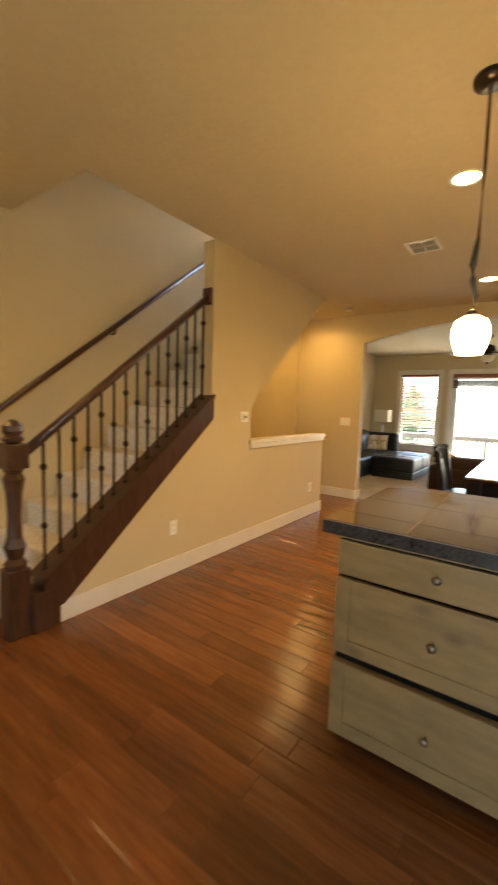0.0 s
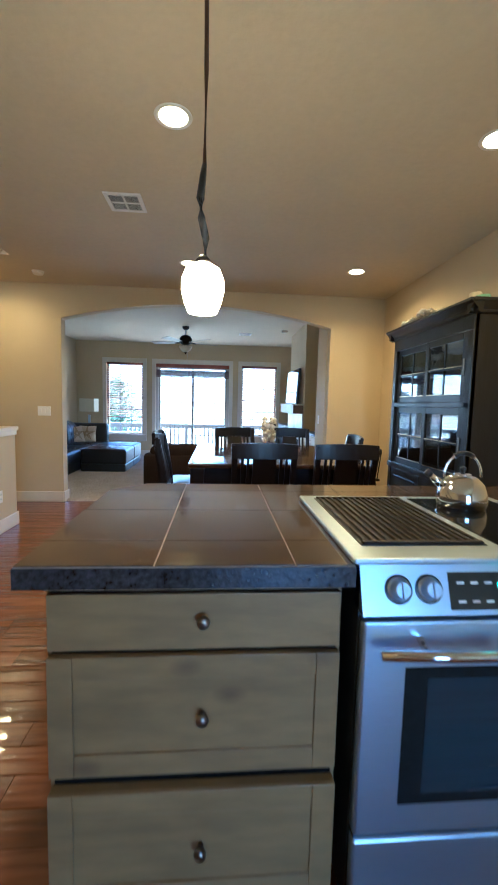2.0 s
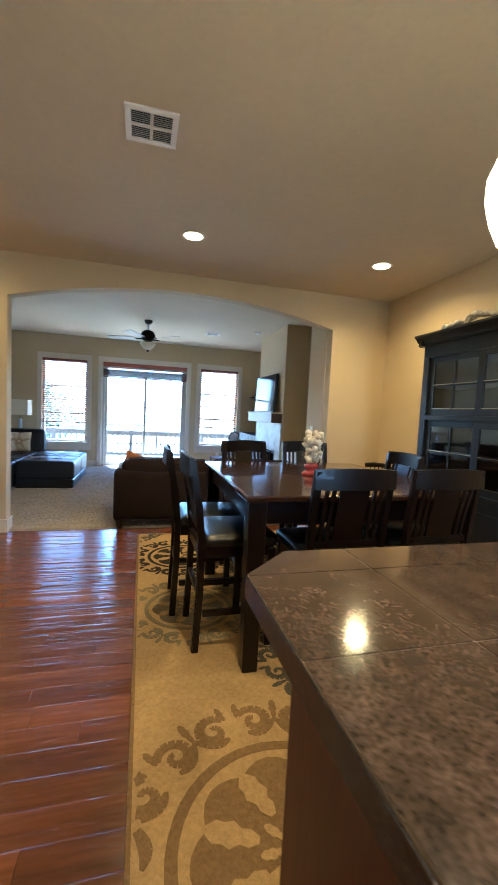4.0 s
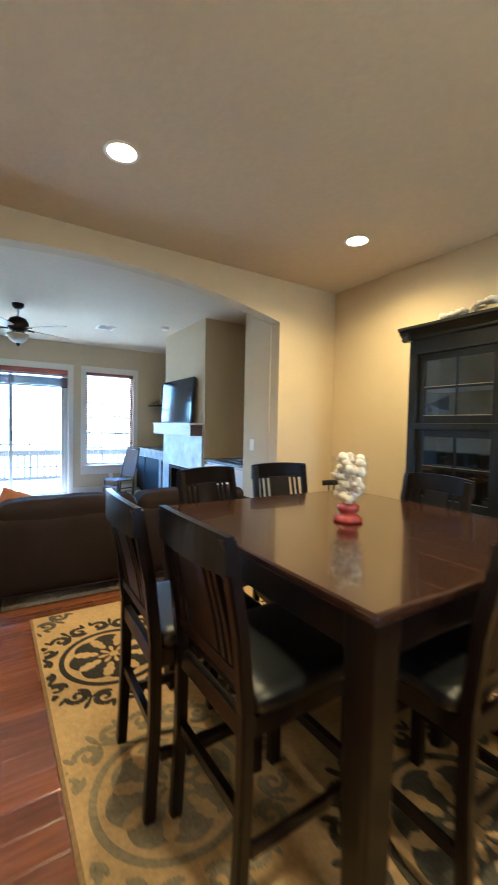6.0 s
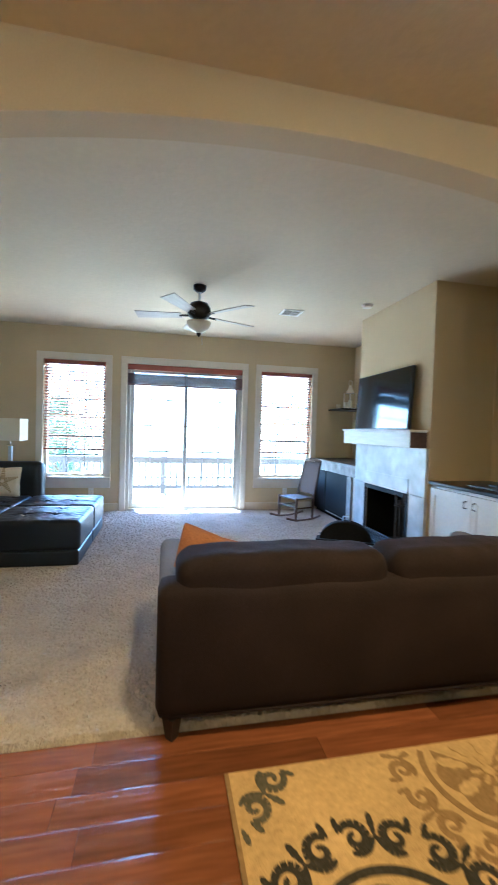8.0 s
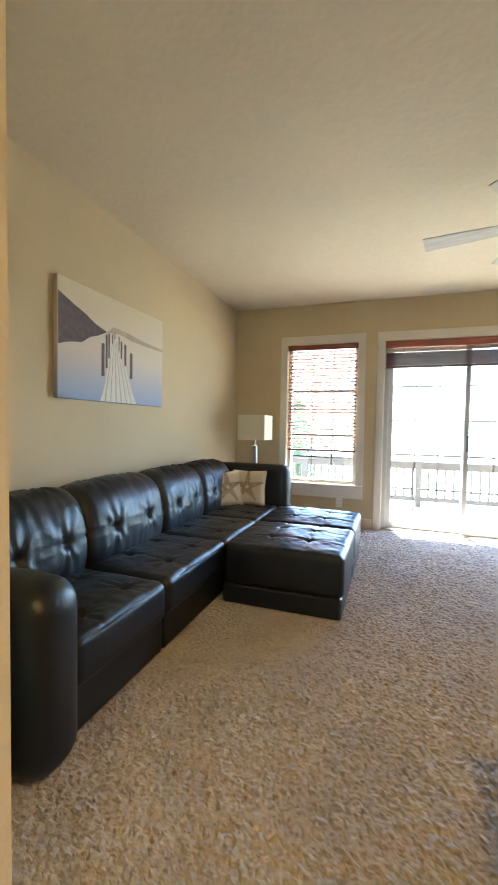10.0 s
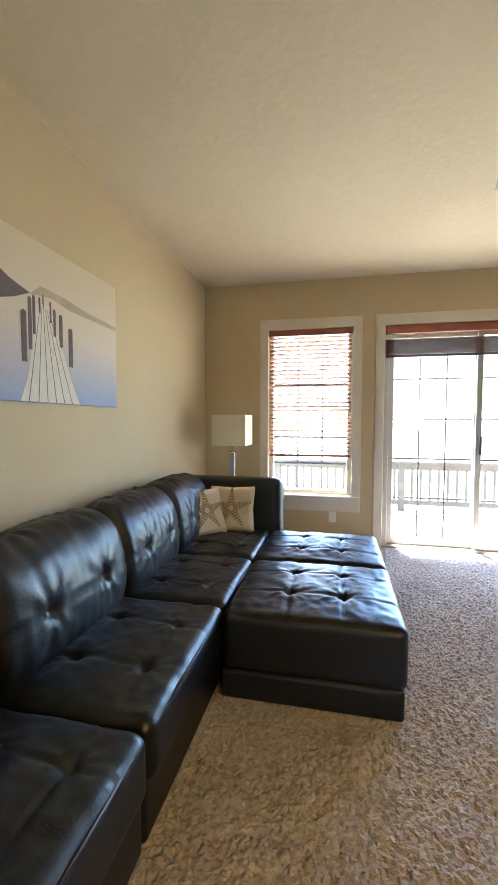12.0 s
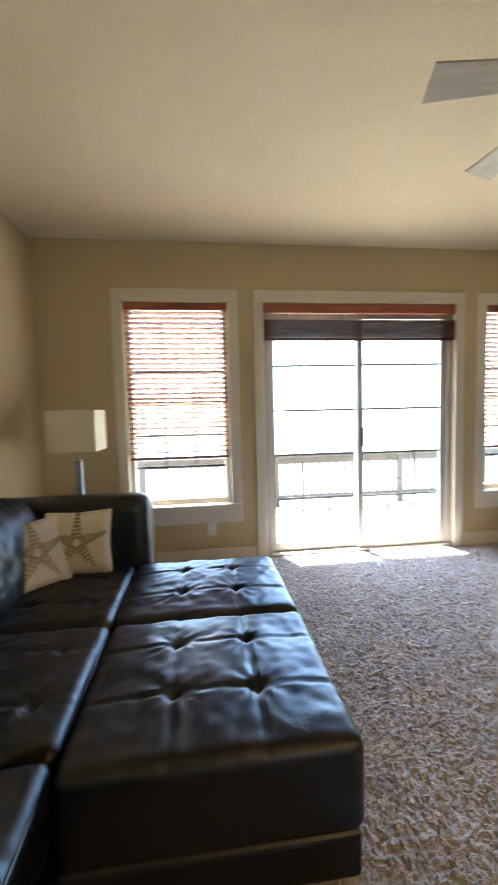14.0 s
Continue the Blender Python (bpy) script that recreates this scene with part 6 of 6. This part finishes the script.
def niche_cabinet(name, y0, y1, label, open_front):
    e = thing(name, label, "cabinet")
    xf, xb, h = 1.50, 2.165, 0.87
    part("body", box(xf + 0.02, xb, y0 + 0.004, y1 - 0.004, 0.08, h - 0.03), M_NICHECAB, e)
    # plinth in the same painted shade tone
    part("plinth", box(xf + 0.06, xb, y0 + 0.004, y1 - 0.004, 0.0, 0.08), M_KICKSHADE, e)
    part("top", box(xf - 0.02, xb, y0 + 0.003, y1 - 0.003, h - 0.03, h, 0.005), M_CHAIRWOOD if not open_front else M_MOTTLE, e, "dark wooden top" if not open_front else "mottled grey top")
    ym = (y0 + y1) / 2
    if not open_front:
        for ya, yb, hy in ((y0 + 0.03, ym - 0.003, ym - 0.05), (ym + 0.003, y1 - 0.03, ym + 0.05)):
            d = part("door", box(xf, xf + 0.02, ya, yb, 0.11, h - 0.06, 0.003), M_NICHECAB, e)
            for a in ((ya, ya + 0.06, 0.11, h - 0.06), (yb - 0.06, yb, 0.11, h - 0.06), (ya + 0.06, yb - 0.06, 0.11, 0.17), (ya + 0.06, yb - 0.06, h - 0.12, h - 0.06)):
                part("door_rail", box(xf - 0.008, xf, *a, 0.002), M_NICHECAB, d)
            part("handle", tube([(xf - 0.008, hy, h - 0.17), (xf - 0.035, hy, h - 0.165), (xf - 0.035, hy, h - 0.115), (xf - 0.008, hy, h - 0.11)], 0.006, 8), M_NICKEL, d, smooth=True)
    else:
        part("top_rail", box(xf - 0.004, xf + 0.02, y0 + 0.01, y1 - 0.01, h - 0.16, h - 0.03, 0.003), M_MOTTLE, e)
        # no hollow here: a black panel stands in for the bay's shade
        part("bay_shade_panel", box(xf + 0.003, xf + 0.02, y0 + 0.30, y1 - 0.50, 0.10, h - 0.16), M_SOOTSHADE, e, "flat black panel painted as the shade inside an open compartment")
        part("dark_door", box(xf - 0.006, xf + 0.02, y1 - 0.49, y1 - 0.02, 0.08, h - 0.17, 0.003), M_SOOTSHADE, e, "dark cabinet door")
        part("stile", box(xf - 0.004, xf + 0.02, y0 + 0.16, y0 + 0.29, 0.08, h - 0.165, 0.003), M_MOTTLE, e)
niche_cabinet("niche_cabinet", 7.215, 8.295, "cream painted niche cabinet with two doors and dark top", False)
niche_cabinet("media_cabinet", 9.755, 11.29, "low niche cabinet with dark door and open bay", True)
tb = thing("remote_tray", "flat dark tray of remotes on the niche cabinet", "tray", (1.75, 7.75, 0.87))
part("tray", box(-0.14, 0.14, -0.2, 0.2, 0, 0.012, 0.004), M_BLACK, tb)
part("remote", box(-0.03, 0.02, -0.1, 0.08, 0.012, 0.03, 0.006), M_BLACK, tb)
part("remote", box(0.05, 0.09, -0.12, 0.06, 0.012, 0.028, 0.006), M_BLACK, tb)

sh = thing("corner_shelf", "dark floating shelf in the corner niche", "shelf")
part("board", box(1.72, XR, 10.80, 11.30, 1.66, 1.685, 0.004), M_CHAIRWOOD, sh)
def lantern():
    e = thing("lantern", "cream metal candle lantern with ring handle on the shelf", "lantern", (1.98, 11.05, 1.685), 20)
    s = 0.065
    part("base", box(-s, s, -s, s, 0, 0.025, 0.004), M_TRIM, e)
    for a in (-1, 1):
        for c in (-1, 1):
            part("post", box(a * s - 0.008, a * s + 0.008, c * s - 0.008, c * s + 0.008, 0.02, 0.26, 0.002), M_TRIM, e)
    part("roof", lathe([(s * 1.45, 0.255), (s * 1.4, 0.27), (s * 0.7, 0.33), (s * 0.45, 0.375), (0.012, 0.385)], 4), M_TRIM, e)
    part("ring_handle", tube([(0.04 * math.cos(a), 0, 0.42 + 0.045 * math.sin(a)) for a in [2 * math.pi * k / 16 for k in range(17)]], 0.005, 8), M_TRIM, e, smooth=True)
    part("candle", lathe([(0.03, 0.025), (0.03, 0.14), (0.02, 0.143)], 16), M_CANDLE, e)
lantern()
for y, r, h in ((10.90, 0.03, 0.10), (11.20, 0.035, 0.08)):
    c = thing("votive_cup", "small pale glass votive cup on the shelf", "votive", (1.85, y, 1.685), 0, "votive cups")
    part("cup", lathe([(r * 0.8, 0), (r, h), (r * 0.9, h), (r * 0.7, 0.01)], 16), M_BOWL, c, smooth=True)

def rocking_chair():
    """Faces -y and a little to the fireplace."""
    e = thing("rocking_chair", "small brown wooden rocking chair with cane back and seat", "rocking chair", (0.98, 10.62, 0.012), 112)
    e.scale = (0.84, 0.84, 0.84)
    w = 0.46
    for sx in (-1, 1):
        x = sx * w / 2
        part("rocker", tube([(x, -0.36, 0.055), (x, -0.2, 0.022), (x, 0.0, 0.012), (x, 0.2, 0.022), (x, 0.40, 0.075)], 0.018, 8), M_ROCKER, e, smooth=True)
        part("front_leg", tube([(x, 0.2, 0.03), (x, 0.2, 0.12), (x, 0.2, 0.25), (x, 0.2, 0.38), (x, 0.2, 0.405)], [0.019, 0.024, 0.020, 0.026, 0.024], 12), M_ROCKER, e, smooth=True)
        part("back_post", tube([(x * 0.95, -0.18, 0.03), (x * 0.92, -0.20, 0.38), (x * 0.90, -0.28, 0.70), (x * 0.84, -0.36, 1.0)], [0.022, 0.024, 0.022, 0.018], 10), M_ROCKER, e, smooth=True)
        part("side_stretcher", tube([(x, -0.18, 0.22), (x, 0.2, 0.22)], 0.013, 8), M_ROCKER, e)
    part("front_stretcher", tube([(-w / 2, 0.2, 0.24), (w / 2, 0.2, 0.24)], 0.014, 8), M_ROCKER, e)
    part("seat", box(-w / 2 + 0.0, w / 2 - 0.0, -0.2, 0.22, 0.365, 0.39, 0.01), M_CANE, e, "woven cane seat")
    part("crest_rail", tube([(-w * 0.43, -0.36, 1.0), (0, -0.385, 1.035), (w * 0.43, -0.36, 1.0)], 0.02, 10, flat=1.6), M_ROCKER, e, smooth=True)
    b = bmesh.new()
    n = 8
    rows = []
    for k in range(n + 1):
        z = 0.44 + 0.55 * k / n
        y = -0.215 - 0.145 * ((z - 0.40) / 0.6) ** 1.2
        rows.append([b.verts.new((sx * w * 0.40, y + c, z)) for sx, c in ((-1, -0.006), (1, -0.006), (1, 0.006), (-1, 0.006))])
    for lo, hi in zip(rows, rows[1:]):
        for k in range(4):
            b.faces.new((lo[k], lo[(k + 1) % 4], hi[(k + 1) % 4], hi[k]))
    b.faces.new(rows[0][::-1])
    b.faces.new(rows[-1])
    part("cane_back", b, M_CANE, e, "woven cane back panel")
rocking_chair()

# ---- ceiling things ----
def ceiling_fan():
    e = thing("ceiling_fan", "bronze ceiling fan with five blades and alabaster bowl light", "fan", (-0.64, 9.09, 0))
    part("canopy", lathe([(0.035, 2.675), (0.062, 2.70), (0.068, 2.74)], 24), M_FANDARK, e, smooth=True)
    part("downrod", tube([(0, 0, 2.68), (0, 0, 2.58)], 0.013, 10), M_STEEL, e)
    part("motor", lathe([(0.05, 2.40), (0.095, 2.42), (0.118, 2.46), (0.118, 2.51), (0.09, 2.56), (0.03, 2.585)], 32), M_FANDARK, e, smooth=True)
    for k in range(5):
        a = 2 * math.pi * k / 5 + 0.42
        ir = part("blade_iron", tube([(0.09 * math.cos(a), 0.09 * math.sin(a), 2.44), (0.20 * math.cos(a), 0.20 * math.sin(a), 2.44)], 0.011, 8), M_FANDARK, e)
        b = box(0.18, 0.64, -0.065, 0.065, -0.004, 0.004, 0.003)
        for v in b.verts:
            v.co.y *= 0.78 + 0.35 * (v.co.x - 0.18) / 0.46
        o = part("blade", b, M_FANBLADE, e)
        o.matrix_basis = pose(0, 0, 2.442, 0, 0, math.degrees(a)) @ pose(0, 0, 0, 11, 0, 0)
    part("fitter", lathe([(0.075, 2.375), (0.085, 2.39), (0.06, 2.405)], 24), M_FANDARK, e, smooth=True)
    part("bowl", lathe([(0.012, 2.265), (0.05, 2.275), (0.095, 2.31), (0.118, 2.355), (0.122, 2.378)], 28), M_BOWL, e, "alabaster glass bowl", smooth=True)
    part("finial", lathe([(0.004, 2.225), (0.014, 2.24), (0.026, 2.262), (0.008, 2.27)], 14), M_FANDARK, e, smooth=True)
    part("pull_chain", tube([(0.03, 0, 2.38), (0.035, 0.0, 2.15)], 0.0016, 5), M_STEEL, e)
ceiling_fan()

def ceiling_vent(x, y, sx, sy, cells):
    e = thing("ceiling_vent", "white metal ceiling register with slotted louvres", "vent", (x, y, CEIL), 0, "ceiling vents")
    f = 0.03
    for a in ((-sx, sx, -sy, -sy + f), (-sx, sx, sy - f, sy), (-sx, -sx + f, -sy + f, sy - f), (sx - f, sx, -sy + f, sy - f)):
        part("frame", box(*a, -0.010, 0.0, 0.002), M_WHITE, e)
    part("cross_bar", box(-0.008, 0.008, -sy + f, sy - f, -0.008, -0.002), M_WHITE, e)
    part("cross_bar", box(-sx + f, sx - f, -0.008, 0.008, -0.0085, -0.0025), M_WHITE, e)
    part("backing", box(-sx + f, sx - f, -sy + f, sy - f, -0.0015, 0.0), M_BLACK, e)
    n = int((2 * sy - 2 * f) / 0.014)
    for k in range(n):
        yy = -sy + f + 0.007 + k * 0.014
        if abs(yy) < 0.01:
            continue
        o = part("louvre", box(-sx + f, sx - f, -0.006, 0.006, -0.0006, 0.0006), M_WHITE, e)
        o.matrix_basis = pose(0, yy, -0.006, 38, 0, 0)
ceiling_vent(-0.69, 4.39, 0.13, 0.135, 4)
ceiling_vent(0.515, 9.68, 0.125, 0.12, 4)
for x, y in ((-2.04, 6.12), (1.24, 9.15)):
    d = thing("smoke_detector", "round white smoke detector on the ceiling", "smoke detector", (x, y, CEIL), 0, "smoke detectors")
    part("base", lathe([(0.062, -0.012), (0.065, 0.0)], 28), M_WHITE, d)
    part("cover", lathe([(0.035, -0.038), (0.05, -0.034), (0.058, -0.012)], 28), M_WHITE, d, smooth=True)

# ---- wall plates ----
def plate(name, at, normal, w, h, label, cat, kind_):
    e = thing(name, label, cat, at, {(1, 0): 90, (-1, 0): -90, (0, -1): 0, (0, 1): 180}[normal])
    part("plate", box(-w / 2, w / 2, -0.006, 0.0, -h / 2, h / 2, 0.002), M_WHITE, e)
    if kind_ == "outlet":
        for z in (-0.022, 0.022):
            s = part("socket", box(-0.016, 0.016, -0.009, -0.006, z - 0.014, z + 0.014, 0.003), M_WHITE, e)
            for x in (-0.006, 0.006):
                part("slot", box(x - 0.0012, x + 0.0012, -0.0095, -0.009, z - 0.004, z + 0.006), M_BLACK, s)
    elif kind_ == "switch":
        n = max(1, round(w / 0.05) - 0) if w > 0.1 else 1
        for k in range(n):
            x = (k - (n - 1) / 2) * 0.046
            part("toggle", box(x - 0.016, x + 0.016, -0.010, -0.006, -0.032, 0.032, 0.002), M_WHITE, e)
    else:
        part("display", box(-0.035, 0.02, -0.026, -0.006, -0.03, 0.03, 0.006), M_WHITE, e)
        part("screen", box(-0.025, 0.008, -0.0275, -0.026, -0.012, 0.012), M_NICKEL, e)
plate("outlet", (SX1, 2.95, 0.38), (1, 0), 0.075, 0.118, "white electrical outlet on the stair wall", "outlet", "outlet")
plate("outlet", (SX1, 5.30, 0.36), (1, 0), 0.075, 0.118, "white electrical outlet on the half wall", "outlet", "outlet")
plate("thermostat", (SX1, 3.86, 1.26), (1, 0), 0.12, 0.10, "white thermostat on the stair wall", "thermostat", "thermostat")
plate("light_switch", (-2.20, ARCH_Y, 1.17), (0, -1), 0.16, 0.118, "cream triple light switch beside the arch", "light switch", "switch")
plate("light_switch", (1.44, 7.03, 1.12), (-1, 0), 0.075, 0.118, "white light switch on the stub wall", "light switch", "switch")
plate("outlet", (-2.02, YN, 0.31), (0, -1), 0.075, 0.118, "white electrical outlet under the window", "outlet", "outlet")
plate("outlet", (1.0, YN, 0.31), (0, -1), 0.075, 0.118, "white electrical outlet under the window", "outlet", "outlet")

# ---- outside ----
structure("ground", box(-500, 500, -500, 900, -3.2, -3.0), M_GROUND, "dry grassy ground below the deck", "ground")
def deck():
    e = thing("deck", "weathered light wooden deck behind the house", "deck")
    e["kind"] = "structure"
    z = -0.10
    y0, y1 = YN + T + 0.01, 14.2
    part("joists", box(-5, 5, y0, y1, z - 0.25, z - 0.03), M_DECK, e)
    me = None
    y = y0
    while y < y1 - 0.14:
        if me is None:
            o = part("board", box(-5, 5, 0, 0.138, -0.03, 0, 0.004), M_DECK, e)
            me = o.data
        else:
            o = new("board", me)
            o.parent = e
        o.matrix_basis = pose(0, y, z)
        y += 0.144
    for k in range(6):
        part("deck_post", box(-5 + 2 * k - 0.06 * (k > 0) , -5 + 2 * k + 0.06, y1 - 0.2, y1 - 0.08, -3.0, z - 0.25), M_DECK, e)
deck()
def deck_railing():
    e = thing("deck_railing", "painted wooden deck railing with square balusters", "railing")
    y, zb, zt = 13.75, -0.10, 0.63
    part("top_rail", box(-5, 5, y - 0.06, y + 0.06, zt, zt + 0.045, 0.006), M_DECKRAIL, e)
    part("upper_rail", box(-5, 5, y - 0.02, y + 0.02, zt - 0.09, zt, 0.004), M_DECKRAIL, e)
    part("lower_rail", box(-5, 5, y - 0.02, y + 0.02, zb + 0.09, zb + 0.17, 0.004), M_DECKRAIL, e)
    for k in range(6):
        x = -4.9 + k * 1.96
        part("post", box(x - 0.05, x + 0.05, y - 0.05, y + 0.05, zb, zt + 0.06, 0.006), M_DECKRAIL, e)
    me = None
    for k in range(76):
        x = -4.85 + k * 0.13
        if me is None:
            o = part("baluster", box(-0.018, 0.018, -0.018, 0.018, zb + 0.17, zt - 0.09), M_DECKRAIL, e)
            me = o.data
        else:
            o = new("baluster", me)
            o.parent = e
        o.matrix_basis = pose(x, y, 0)
deck_railing()
def sun_overhang():
    # unseen overhang, added so only a sliver of sun enters the door
    ov = box(-5, 5, YN + T, YN + T + 0.82, 2.66, 2.80)
    structure("sun_overhang", ov, M_TRIM, "unseen overhang added above the windows to trim the sun", "eave")
sun_overhang()

# ---- outside, far things ----
def far_house(x, y, w, d, h, label):
    e = thing("far_house", label, "house", (x, y, -3.0), 0, "houses beyond the deck")
    part("wall", box(-w / 2, w / 2, 0, d, 0, h), M_HOUSE, e)
    part("roof", prism([(-w / 2 - 0.4, h), (w / 2 + 0.4, h), (0, h + w * 0.28)], -0.4, d + 0.4, "y"), M_ROOF, e)
    for k in range(3):
        wd = part("window", box(-w / 2 + w * (k + 0.5) / 3 - 0.5, -w / 2 + w * (k + 0.5) / 3 + 0.5, -0.06, -0.01, h * 0.45, h * 0.75), M_BLACKGLASS, e)
far_house(-16, 46, 12, 9, 3.4, "low tan house with dark roof beyond the deck")

def tree(x, y, h, seed):
    e = thing("tree", "small leafy green tree beyond the deck", "tree", (x, y, -3.0), 0, "trees beyond the deck")
    rng = random.Random(seed)
    tr = tube([(0, 0, 0), (0.05, 0.02, h * 0.35), (-0.03, 0.05, h * 0.7)], [0.14, 0.10, 0.04], 8)
    for k in range(7):
        a, z = rng.uniform(0, 6.28), h * rng.uniform(0.3, 0.65)
        tube([(0, 0, z), (0.5 * math.cos(a), 0.5 * math.sin(a), z + 0.4), (1.0 * math.cos(a), 1.0 * math.sin(a), z + 0.9)], [0.05, 0.035, 0.012], 6, bm=tr)
    part("trunk", tr, M_BARK, e)
    pts, faces = [], []
    for k in range(900):
        a, u = rng.uniform(0, 6.28), rng.random()
        z = h * (0.38 + 0.62 * u)
        r = (0.25 + 1.25 * math.sin(math.pi * (0.15 + 0.8 * u))) * math.sqrt(rng.random()) * (0.8 + 0.35 * math.sin(3 * a + seed))
        c = Vector((r * math.cos(a), r * math.sin(a), z))
        s = rng.uniform(0.08, 0.16)
        d1 = Vector((rng.uniform(-1, 1), rng.uniform(-1, 1), rng.uniform(-1, 1))).normalized()
        d2 = d1.orthogonal().normalized()
        i = len(pts)
        pts += [tuple(c - d1 * s), tuple(c + d2 * s * 0.5), tuple(c + d1 * s), tuple(c - d2 * s * 0.5)]
        faces.append((i, i + 1, i + 2, i + 3))
    me = bpy.data.meshes.new("crown")
    me.from_pydata(pts, [], faces)
    me.materials.append(M_FOLIAGE)
    o = new("crown", me)
    o.parent = e
tree(-5.4, 24, 5.4, 2)
tree(-7.2, 30, 6.0, 5)

# ---- hardwood planks ----
PW, GAP = 0.121, 0.0008
def plank_mesh(length):
    w, t = PW - 2 * GAP, 0.012
    prof = [(-w / 2, -t), (-w / 2, -0.0014), (-w / 2 + 0.003, -0.0005), (-w * 0.22, 0.0), (w * 0.20, 0.0002), (w / 2 - 0.003, -0.0005), (w / 2, -0.0014), (w / 2, -t)]
    return prism([(p[0], p[1]) for p in prof], -length / 2 + GAP, length / 2 - GAP, "x")
LENGTHS = (0.55, 0.75, 0.95, 1.2, 1.5)
made = {}
rest = bmesh.new()
rng = random.Random(21)
y = YS
while y + PW < ARCH_Y + 0.058:
    x = XK - rng.uniform(0, 0.5)
    while x < XR - 0.02:
        length = rng.choice(LENGTHS)
        if x + length > XR:
            length = None
        if x < XK:
            x0 = XK
        else:
            x0 = x
        near = y > 0.75 and x0 > STAIR_X - 0.15
        if length is None or x < XK or not near:
            x1 = XR if length is None else x + length
            b = plank_mesh(x1 - x0)
            for v in b.verts:
                v.co += Vector(((x0 + x1) / 2, y + PW / 2, 0))
            if near:
                o = link("plank", b, M_PLANK, floor)
            else:
                merge(rest, b)
            x = x1
        else:
            if length not in made:
                o = link("plank", plank_mesh(length), M_PLANK, floor)
                made[length] = o.data
            else:
                o = new("plank", made[length])
                o.parent = floor
            o.matrix_basis = pose(x + length / 2, y + PW / 2, 0, 0, 0, 180 * rng.randint(0, 1))
            x += length
    y += PW
tagged(link("planks_behind", rest, M_PLANK, floor), kind="stuff")
